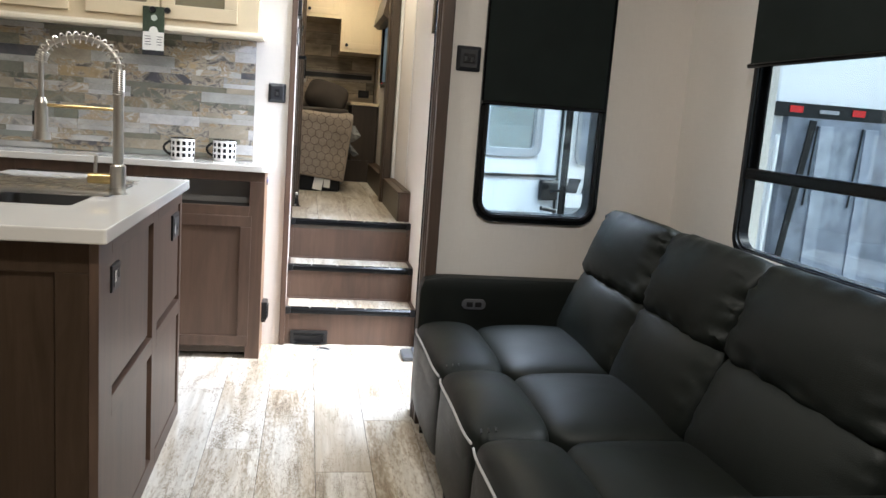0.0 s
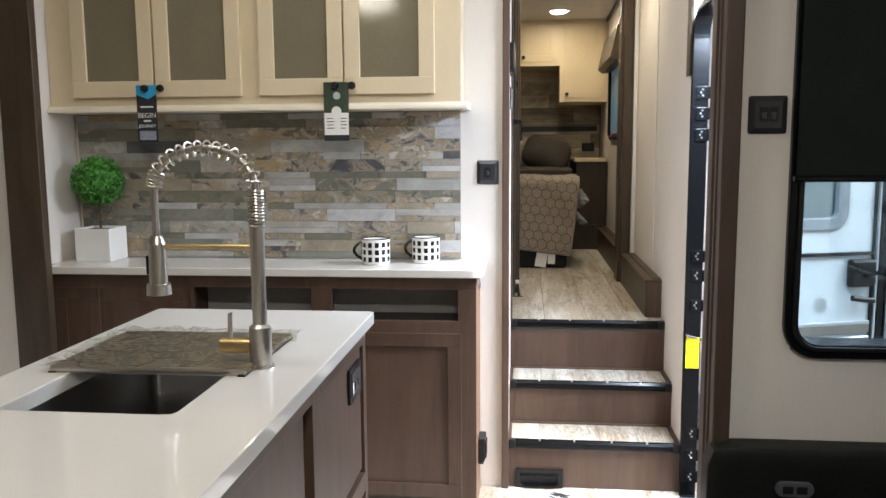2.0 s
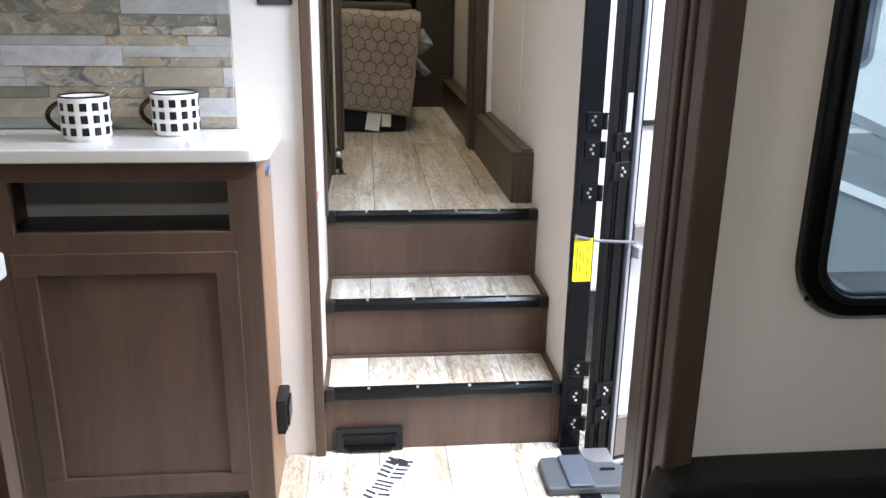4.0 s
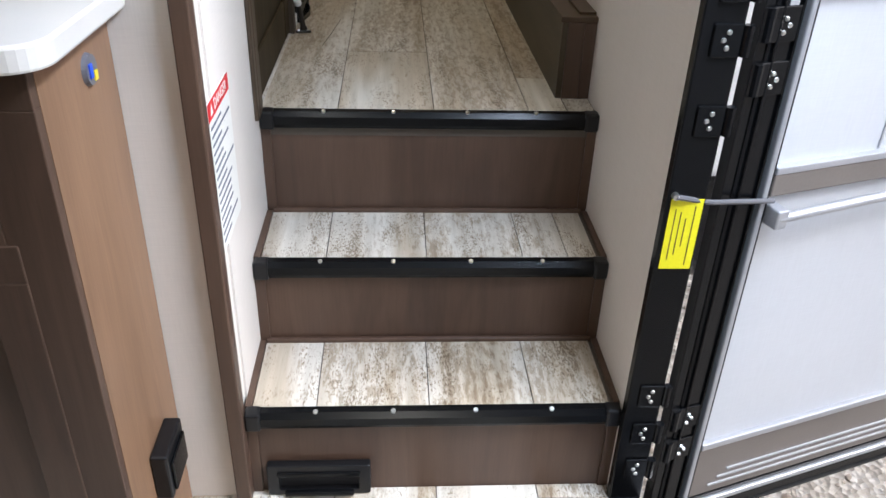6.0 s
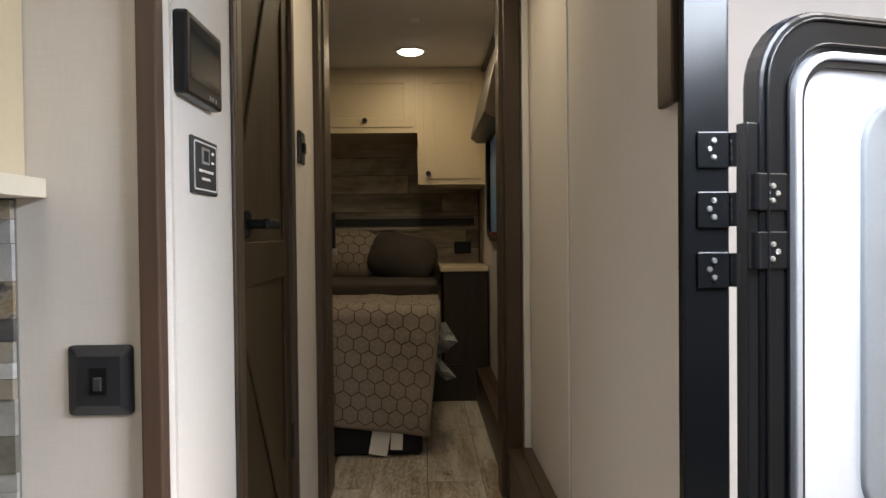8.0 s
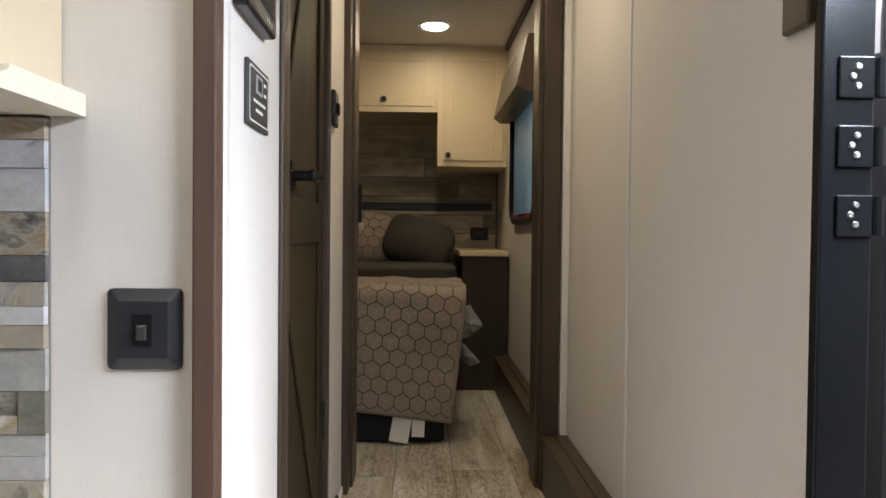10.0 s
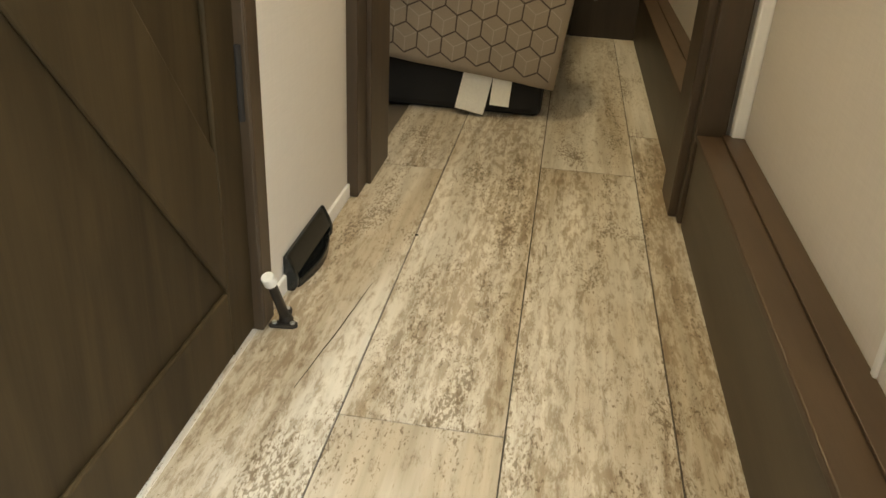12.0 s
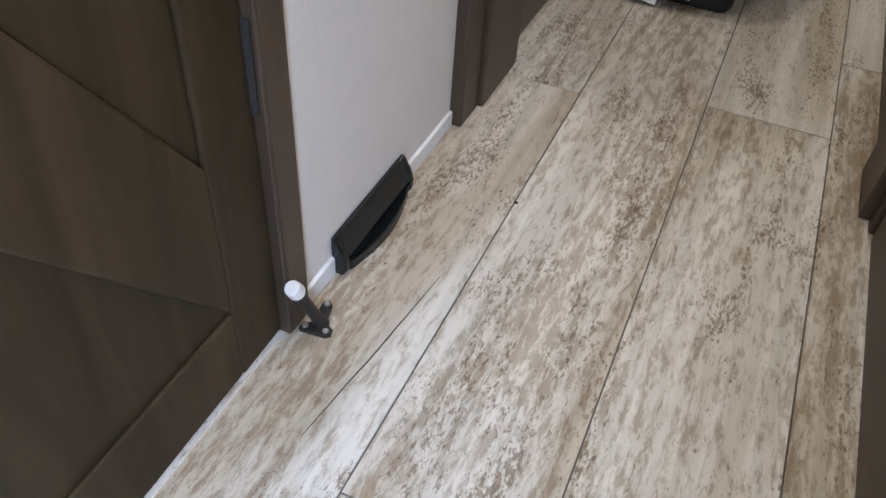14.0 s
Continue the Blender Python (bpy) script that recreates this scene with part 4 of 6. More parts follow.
def window(name, axis, plane, out, a0, a1, z0, z1, lip, label, depth=0.075):
    """A rounded black frame in a wall whose inner face lies at plane; out: the side of the outdoors."""
    w = thing(name, ((a0 + a1) / 2, plane, z0) if axis == 1 else (plane, (a0 + a1) / 2, z0), label, "window", kind="structure")
    o = rounded(a0, a1, z0, z1, 0.085, 8)
    part("window_frame", ring(bmesh.new(), o, rounded(a0 + lip, a1 - lip, z0 + lip, z1 - lip, 0.055, 8), axis, plane - out * 0.018, plane + out * depth), BLACK_METAL, w, "black rounded window frame", bevel=0.004)
    part("inner_lip", ring(bmesh.new(), rounded(a0 + lip * 0.55, a1 - lip * 0.55, z0 + lip * 0.55, z1 - lip * 0.55, 0.065, 8), rounded(a0 + lip - 0.004, a1 - lip + 0.004, z0 + lip - 0.004, z1 - lip + 0.004, 0.055, 8), axis, plane - out * 0.027, plane - out * 0.018), BLACK, w, bevel=0.002)
    lo, hi = sorted((plane + out * depth * 0.6, plane + out * (depth * 0.6 + 0.005)))
    pane = part("pane", boxes((a0 + lip - 0.006, a1 - lip + 0.006, lo, hi, z0 + lip - 0.006, z1 - lip + 0.006) if axis == 1 else (lo, hi, a0 + lip - 0.006, a1 - lip + 0.006, z0 + lip - 0.006, z1 - lip + 0.006)), PANE, w)
    pane.visible_shadow = False
    return w


window("window_1", 1, YW, 1, 3.000, 3.512, 0.842, 1.93, 0.036, "small black-framed window with a shade half down")
sh = thing("roller_shade", (3.285, YW - 0.05, 1.31), "black roller shade drawn halfway over a window", "shade")
part("cloth", boxes((3.003, 3.487, YW - 0.048, YW - 0.0465, 1.308, 2.02)), SHADE, sh)
part("bottom_bar", rods(((2.997, YW - 0.048, 1.304), (3.492, YW - 0.048, 1.304), 0.0085, 0.0085, 10)), BLACK_METAL, sh)
part("cassette", boxes((2.99, 3.50, YW - 0.075, YW - 0.001, 2.02, 2.11)), BLACK, sh, bevel=0.006)
w2 = window("window_2", 0, 3.84, 1, 2.33, 3.675, 0.835, 1.97, 0.040, "large black-framed window above the sofa", 0.022)
part("mullion", boxes((3.816, 3.852, 2.37, 3.635, 1.105, 1.143)), BLACK_METAL, w2, bevel=0.004)
part("upper_sash", boxes((3.845, 3.852, 3.610, 3.635, 1.143, 1.92)), BLACK_METAL, w2)
sh = thing("roller_shade", (3.79, 3.0, 1.49), "black roller shade drawn halfway over a window", "shade")
part("cloth", boxes((3.79, 3.7915, 2.29, 3.645, 1.484, 2.05)), SHADE, sh)
part("bottom_bar", rods(((3.7905, 2.285, 1.479), (3.7905, 3.652, 1.479), 0.0085, 0.0085, 10)), BLACK_METAL, sh)
part("cassette", boxes((3.77, 3.838, 2.27, 3.66, 2.05, 2.14)), BLACK, sh, bevel=0.006)

# ---- entry door ----
jb = thing("entry_door_frame", (2.98, 5.23, 0), "black aluminium entry door frame with rounded top corners", "door frame", kind="structure")
part("jamb", ring(bmesh.new(), rounded(4.352, 5.2345, -0.03, 1.899, 0.11, 8, (0, 1, 1, 0)) , rounded(4.375, 5.214, 0.002, 1.876, 0.09, 8, (0, 1, 1, 0)), 0, 2.956, 3.018), BLACK_METAL, jb, bevel=0.003)
part("sill", boxes((2.955, 3.10, 4.36, 5.21, -0.03, 0.0015)), plain("sill_aluminium", (0.55, 0.55, 0.56), 0.35, 0.9), jb, "bare aluminium sill", bevel=0.002)
YJ = 5.2135
for z in (1.588, 1.51, 1.431, 0.968, 0.893, 0.776, 0.26, 0.172, 0.083):
    h = part("hinge", boxes((2.974, 3.016, YJ - 0.004, YJ, z - 0.024, z + 0.024)), BLACK_METAL, jb, bevel=0.002)
    for dx, dz in ((0.014, 0.012), (0.014, -0.010), (0.008, 0.001)):
        part("screw", rods(((2.982 + dx, YJ - 0.004, z + dz), (2.982 + dx, YJ - 0.0065, z + dz), 0.0042, 0.003, 8)), SCREW, h)
    part("knuckle", rods(((3.024, YJ, z - 0.022), (3.024, YJ, z + 0.022), 0.0075, 0.0075, 10)), BLACK_METAL, h)
yl = thing("warning_label", (3.0, YJ, 0.5), "bright yellow warning label on the door frame", "label")
part("sticker", boxes((2.963, 3.014, YJ - 0.0012, YJ - 0.0002, 0.526, 0.650)), plain("yellow_label", (0.85, 0.78, 0.0), 0.5, bump=0), yl)
for x, z0, z1 in ((2.972, 0.543, 0.633), (2.981, 0.552, 0.628), (2.990, 0.567, 0.617), (3.002, 0.533, 0.638)):
    part("text_line", boxes((x, x + 0.0016, YJ - 0.0016, YJ - 0.0012, z0, z1)), INK, yl)
ZB = -0.155
DW, DH = 0.785, 1.945
dr = thing("entry_door", (3.074, 5.262, ZB), "white entry door with black edges standing open outdoors", "door", local=True, turn=18)
DWHITE = wall_paper("door_skin", (0.52, 0.54, 0.575), 0.4)
GREYP = plain("taupe_rail", (0.16, 0.14, 0.125), 0.45)
GASKET = plain("silver_gasket", (0.42, 0.43, 0.46), 0.35, 0.5)
wx0, wx1, wz0, wz1 = 0.19, 0.585, 1.205, 1.825
part("skin", ring(bmesh.new(), rounded(0.03, DW - 0.03, 0.03, DH - 0.03, 0.09, 8, (0, 1, 1, 0)), rounded(wx0 + 0.02, wx1 - 0.02, wz0 + 0.02, wz1 - 0.02, 0.05, 8, (0, 1, 1, 0)), 1, 0.004, 0.026), DWHITE, dr, "white textured door skin")
part("edge_frame", ring(bmesh.new(), rounded(0, DW, 0, DH, 0.11, 8, (0, 1, 1, 0)), rounded(0.055, DW - 0.055, 0.05, DH - 0.055, 0.07, 8, (0, 1, 1, 0)), 1, -0.006, 0.030), BLACK_METAL, dr, "black aluminium edge", bevel=0.006)
for e, wide in ((0.010, 0.005), (0.044, 0.005)):
    part("edge_rib", ring(bmesh.new(), rounded(e, DW - e, e, DH - e, 0.105 - e * 0.6, 8, (0, 1, 1, 0)), rounded(e + wide, DW - e - wide, e + wide, DH - e - wide, 0.101 - e * 0.6, 8, (0, 1, 1, 0)), 1, -0.011, -0.004), BLACK_METAL, dr, bevel=0.002)
part("gasket", ring(bmesh.new(), rounded(0.057, DW - 0.057, 0.052, DH - 0.057, 0.07, 8, (0, 1, 1, 0)), rounded(0.068, DW - 0.068, 0.066, DH - 0.068, 0.06, 8, (0, 1, 1, 0)), 1, -0.014, 0.006), GASKET, dr, "silver-grey gasket", bevel=0.003)
part("seal", ring(bmesh.new(), rounded(0.069, DW - 0.069, 0.067, DH - 0.069, 0.06, 8, (0, 1, 1, 0)), rounded(0.078, DW - 0.078, 0.076, DH - 0.078, 0.05, 8, (0, 1, 1, 0)), 1, -0.006, 0.006), BLACK, dr)
wf = part("window", ring(bmesh.new(), rounded(wx0, wx1, wz0, wz1, 0.07, 8), rounded(wx0 + 0.05, wx1 - 0.05, wz0 + 0.05, wz1 - 0.05, 0.03, 8), 1, -0.006, 0.034), plain("grey_window_frame", (0.20, 0.215, 0.235), 0.5), dr, "grey rounded window frame", bevel=0.004)
p = part("pane", boxes((wx0 + 0.045, wx1 - 0.045, 0.018, 0.022, wz0 + 0.045, wz1 - 0.045)), thin_glass("tinted_glass", (0.55, 0.62, 0.64), 0.08), wf)
part("mid_rail", boxes((0.079, DW - 0.079, -0.008, 0.006, 0.775, 0.815)), GREYP, dr, "taupe cross rail", bevel=0.003)
part("mid_rail", boxes((0.079, DW - 0.079, -0.010, 0.006, 0.815, 0.828)), GASKET, dr, bevel=0.002)
part("upper_rail", boxes((0.079, DW - 0.079, -0.008, 0.006, 1.10, 1.115)), BLACK, dr, bevel=0.002)
part("screen_seam", boxes((0.30, 0.304, 0.002, 0.0065, 0.83, 1.10)), GASKET, dr)
part("push_bar", rods(((0.085, -0.028, 0.745), (0.68, -0.028, 0.765), 0.009, 0.009, 12)), GASKET, dr, "silver push bar", smooth=True)
part("bar_bracket", boxes((0.078, 0.102, -0.036, 0.004, 0.728, 0.762)), GASKET, dr, bevel=0.003)
part("kick_panel", boxes((0.079, DW - 0.079, -0.004, 0.006, 0.077, 0.21)), GREYP, dr, "taupe kick panel", bevel=0.002)
part("kick_trim", boxes((0.079, DW - 0.079, -0.008, 0.006, 0.21, 0.226)), GASKET, dr, bevel=0.003)
for k in range(3):
    part("rib", boxes((0.16 - 0.02 * k, DW - 0.1, -0.008, -0.004, 0.135 - 0.018 * k, 0.140 - 0.018 * k)), GASKET, dr, bevel=0.001)
lt = part("latch", boxes((0.592, 0.712, -0.03, 0.006, 0.972, 1.086)), BLACK, dr, "black door latch", bevel=0.012)
part("lever", rods(((0.655, -0.03, 1.02), (0.70, -0.055, 1.035), 0.01, 0.008, 10)), BLACK_METAL, lt)
part("lock_knob", rods(((0.62, -0.03, 1.05), (0.62, -0.045, 1.05), 0.012, 0.012, 12)), BLACK_METAL, lt)
part("pull_handle", rods(((0.60, -0.03, 0.93), (0.70, -0.03, 0.915), 0.012, 0.012, 10), ((0.66, 0.0, 0.92), (0.66, -0.03, 0.925), 0.009, 0.009, 8)), BLACK, dr, "black pull handle")
part("round_badge", rods(((0.48, 0.006, 0.90), (0.48, 0.003, 0.90), 0.032, 0.032, 24)), GASKET, dr, "pale round badge")
part("data_plate", boxes((0.022, 0.038, -0.0075, -0.006, 1.08, 1.19)), plain("grey_plate", (0.34, 0.34, 0.35), 0.4), dr, "pale printed data plate")
part("hinge_strip", boxes((-0.018, 0.001, -0.003, 0.020, 0.06, DH - 0.16)), BLACK_METAL, dr, "black hinge strip", bevel=0.002)
for z in (1.69, 1.61, 1.06, 0.98, 0.32, 0.24):
    h = part("hinge_leaf", boxes((-0.006, 0.045, -0.010, -0.006, z - 0.026, z + 0.026)), BLACK_METAL, dr, bevel=0.002)
    part("knuckle", rods(((-0.008, -0.006, z - 0.024), (-0.008, -0.006, z + 0.024), 0.009, 0.009, 10)), BLACK_METAL, h)
    for dx, dz in ((0.02, 0.008), (0.028, -0.002), (0.019, -0.012)):
        part("screw", rods(((dx, -0.010, z + dz), (dx, -0.0125, z + dz), 0.0042, 0.003, 8)), SCREW, h)
tie = thing("door_strap", (2.96, 5.21, 0.66), "black elastic door strap between frame and open door", "strap")
part("band", rods(((2.966, 5.206, 0.657), (3.03, 5.222, 0.640), 0.0045, 0.0045, 8), ((3.03, 5.222, 0.640), (3.155, 5.272, 0.618), 0.0045, 0.0045, 8)), plain("grey_cord", (0.10, 0.10, 0.11), 0.5), tie)
part("rivet", rods(((2.966, 5.212, 0.657), (2.966, 5.203, 0.657), 0.006, 0.005, 10)), SCREW, tie)
gs = thing("step_cover", (2.95, 5.05, 0), "dark grey plastic step hinge cover at the door sill", "cover")
bm = bmesh.new()
prism(bm, [(2.872, 4.98), (2.872, 5.115), (2.884, 5.135), (3.00, 5.135), (3.03, 5.10), (3.08, 5.10), (3.12, 5.07), (3.13, 4.98)], 2, 0.002, 0.026)
part("body", bm, plain("slate_plastic", (0.055, 0.058, 0.064), 0.6), gs, bevel=0.006)
part("raised_lid", boxes((2.93, 3.0, 4.98, 5.13, 0.026, 0.034)), plain("slate_lid", (0.07, 0.08, 0.1), 0.4), gs, bevel=0.004)
part("catch", boxes((3.035, 3.075, 5.055, 5.062, 0.026, 0.032)), BLACK, gs)
vl = thing("door_valance", (2.95, 5.25, 1.65), "short dark brown wooden valance end above the entry door", "valance")
part("board", boxes((2.950, 2.9605, 5.2385, 5.305, 1.655, 2.05)), DARK, vl, bevel=0.003)

# ---- hall ----
LEDGE_TOP = 0.782
LEDGE_TOP_WOOD = wood("ledge_top_wood", (0.038, 0.022, 0.0115), (0.092, 0.056, 0.030), 1)
lg = thing("floor_ledge", (2.92, 6.3, LAND), "low brown wooden ledge box along the hallway wall", "ledge", kind="structure")
for y0, y1 in ((5.778, 6.742), (6.882, 8.312)):
    part("side", boxes((2.888, 2.900, y0, y1, LAND, LEDGE_TOP - 0.012)), LEDGE_WOOD, lg)
    part("top", boxes((2.884, XR - 0.0005, y0 - 0.004, y1, LEDGE_TOP - 0.012, LEDGE_TOP)), LEDGE_TOP_WOOD, lg, bevel=0.002)
    part("top_bead", boxes((2.925, XR - 0.0005, y0 + 0.02, y1, LEDGE_TOP, LEDGE_TOP + 0.005)), LEDGE_TOP_WOOD, lg, bevel=0.001)
    part("end", boxes((2.900, XR - 0.001, y0, y0 + 0.012, LAND, LEDGE_TOP - 0.012)), BROWN, lg)
part("end_strip", boxes((2.900, 2.906, 5.774, 5.778, LAND, LEDGE_TOP - 0.012), (2.935, 2.94, 5.774, 5.778, LAND, LEDGE_TOP - 0.012)), BROWN, lg)
strip("trim_wall_seam", [(XR - 0.004, XR, 6.044, 6.054, LEDGE_TOP, 2.7)], WHITE, "thin white seam strip on the hallway wall", 0.0015)
strip("trim_wall_seam_far", [(XR - 0.022, XR, 6.73, 6.752, LEDGE_TOP, 2.38)], WHITE, "pale corner bead beside the bedroom doorway", 0.004)
strip("baseboard_hall", [(XL, XL + 0.006, 6.289, 6.712, LAND, LAND + 0.028)], WHITE, "thin white baseboard strip", 0.002)
strip("trim_bedroom_left", [(XL - 0.03, 2.292, 6.714, 6.782, LAND, 2.36)], DARK, "dark brown door casing of the bedroom", 0.003)
strip("trim_bedroom_left_inner", [(2.255, 2.3005, 6.7825, 6.937, LAND, 2.36)], DARK, "dark brown inner door jamb of the bedroom", 0.003)
strip("trim_bedroom_right", [(2.882, 2.934, 6.752, 6.7815, LAND, 2.36), (2.868, 2.888, 6.782, 6.902, LAND, 2.36)], DARK, "dark brown door casing of the bedroom", 0.003)
strip("trim_bedroom_head", [(2.27, 2.90, 6.747, 6.902, 2.36, 2.45)], DARK, "dark brown door head of the bedroom", 0.003)
wall("wall_hall_head", 1, 6.782, 6.882, XL - 0.05, XR, 2.36, 2.7, WALL)

# barn-style door of the bathroom
BROWN_D = wood("door_wood", (0.022, 0.0145, 0.0062), (0.064, 0.044, 0.0205))
BROWN_D.node_tree.nodes["Principled BSDF"].inputs["Roughness"].default_value = 0.6
BROWN_D.node_tree.nodes["Principled BSDF"].inputs["Specular IOR Level"].default_value = 0.2
bd = thing("door_1", (XL - 0.02, 5.922, LAND), "closed dark brown wooden door with diagonal boards", "door", kind="structure")
DX = XL - 0.002
part("slab", boxes((XL - 0.03, DX - 0.008, 5.687, 6.246, LAND + 0.006, 2.27)), BROWN_D, bd)
for y0, y1 in ((5.687, 5.742), (6.174, 6.246)):
    part("stile", boxes((DX - 0.008, DX, y0, y1, LAND + 0.006, 2.27)), BROWN_D, bd, bevel=0.003)
for z0, z1 in ((LAND + 0.006, LAND + 0.10), (1.38, 1.47), (2.18, 2.27)):
    part("rail", boxes((DX - 0.008, DX - 0.001, 5.742, 6.174, z0, z1)), BROWN_D, bd, bevel=0.003)
for pts in ([(6.174, 0.71), (6.174, 0.888), (5.822, 1.38), (5.742, 1.38), (5.742, 1.27)], [(5.742, 1.47), (5.742, 1.66), (6.082, 2.18), (6.174, 2.18), (6.174, 2.07), (5.812, 1.47)]):
    part("brace", prism(bmesh.new(), pts, 0, DX - 0.008, DX - 0.001), BROWN_D, bd, "diagonal brace board", bevel=0.003)
HINGE = plain("dark_hinge", (0.018, 0.015, 0.013), 0.85)
for z in (0.95, 2.0):
    part("hinge", rods(((DX + 0.003, 6.2435, z - 0.045), (DX + 0.003, 6.2435, z + 0.045), 0.0042, 0.0042, 10)), HINGE, bd, "black hinge")
hd = part("door_handle", rods(((DX, 5.737, 1.505), (DX + 0.008, 5.737, 1.505), 0.028, 0.026, 24), ((DX + 0.008, 5.737, 1.505), (DX + 0.045, 5.737, 1.505), 0.010, 0.009, 14)), BLACK_METAL, bd, "black lever handle", smooth=True)
part("lever", boxes((DX + 0.035, DX + 0.05, 5.727, 5.852, 1.495, 1.516)), BLACK_METAL, hd, bevel=0.005)
strip("trim_door_near", [(XL, XL + 0.008, 5.622, 5.647, LAND, 2.31), (XL - 0.049, XL + 0.008, 5.6475, 5.6865, LAND, 2.31)], DARK, "dark brown door casing", 0.003)
strip("trim_door_far", [(XL - 0.049, XL + 0.010, 6.2465, 6.2515, LAND, 2.31), (XL, XL + 0.010, 6.252, 6.288, LAND, 2.31)], DARK, "dark brown door casing", 0.003)
strip("trim_door_head", [(XL - 0.004, XL + 0.008, 5.687, 6.246, 2.27, 2.31)], DARK, "dark brown door head casing", 0.003)

strip("trim_door_sill", [(XL - 0.049, XL - 0.0005, 5.687, 6.246, LAND - 0.002, LAND + 0.002)], FLOOR, "plank vinyl strip under the door", 0.0)

# controls on the hall wall
tb = thing("control_tablet", (XL, 5.47, 1.74), "black touch-screen control panel on the hallway wall", "control panel")
part("housing", prism(bmesh.new(), rounded(5.296, 5.486, 1.682, 1.800, 0.008, 4), 0, XL, XL + 0.02), BLACK, tb, bevel=0.004)
part("screen", boxes((XL + 0.02, XL + 0.0206, 5.313, 5.469, 1.706, 1.790)), plain("dark_screen", (0.03, 0.032, 0.03), 0.06, bump=0), tb, "glossy dark screen")
for y in (5.41, 5.425, 5.445):
    part("button", rods(((XL + 0.02, y, 1.693), (XL + 0.0212, y, 1.693), 0.004, 0.004, 10)), plain("grey_button", (0.3, 0.3, 0.28), 0.4), tb)
mp = thing("monitor_panel", (XL, 5.4360, 1.5890), "dark grey monitor panel with a small display", "control panel")
part("plate", boxes((XL, XL + 0.006, 5.3640, 5.5040, 1.5470, 1.6330)), plain("graphite_plate", (0.03, 0.033, 0.034), 0.5), mp, bevel=0.002)
part("outline", ring(bmesh.new(), rounded(5.3710, 5.4970, 1.5530, 1.6270, 0.006, 3), rounded(5.3730, 5.4950, 1.5550, 1.6250, 0.005, 3), 0, XL + 0.006, XL + 0.0066), CARDW, mp)
part("display", boxes((XL + 0.006, XL + 0.0075, 5.4110, 5.4510, 1.5940, 1.6190)), GASKET, mp)
part("display_window", boxes((XL + 0.0075, XL + 0.008, 5.4180, 5.4440, 1.5980, 1.6150)), INK, mp)
for z, a, b in ((1.6120, 5.4660, 5.4810), (1.5970, 5.4660, 5.4810), (1.5810, 5.3960, 5.4760), (1.5690, 5.4110, 5.4560)):
    part("text_line", boxes((XL + 0.006, XL + 0.0066, a, b, z, z + 0.004)), CARDW, mp)
dl = thing("danger_label", (XL, 5.35, 0.51), "white danger label with a red heading on the wall", "label")
part("sheet", boxes((XL, XL + 0.001, 5.256, 5.412, 0.530, 0.775)), CARDW, dl)
part("heading", boxes((XL + 0.001, XL + 0.0014, 5.256, 5.412, 0.747, 0.775)), plain("red_print", (0.65, 0.02, 0.02), 0.5, bump=0), dl, "red heading")
word("lettering", "DANGER", XL + 0.0016, 5.345, 0.761, 0.024, CARDW, dl, 90, 90)
part("warning_sign", prism(bmesh.new(), [(5.270, 0.753), (5.288, 0.753), (5.279, 0.770)], 0, XL + 0.0014, XL + 0.0018), CARDW, dl)
GREYT = plain("grey_ink", (0.12, 0.14, 0.18), 0.6, bump=0)
rng = random.Random(8)
for k in range(15):
    z = 0.732 - k * 0.0135
    part("text_line", boxes((XL + 0.001, XL + 0.0014, 5.264, 5.320 + 0.083 * rng.random() + 0.0, z, z + 0.0045)), GREYT, dl)
ws = thing("wall_switch", (XL, 6.287, 1.72), "black switch with sloping edges on the hallway wall", "switch")
part("bezel", boxes((XL, XL + 0.012, 6.370, 6.455, 1.68, 1.772)), BLACK, ws, bevel=0.006)
part("rocker", boxes((XL + 0.012, XL + 0.019, 6.395, 6.428, 1.71, 1.74)), BLACK_METAL, ws, bevel=0.003)


GLOSS = plain("glossy_black_plastic", (0.009, 0.010, 0.0095), 0.22, 0, 300, 0.2, 0.05, spec=0.5)


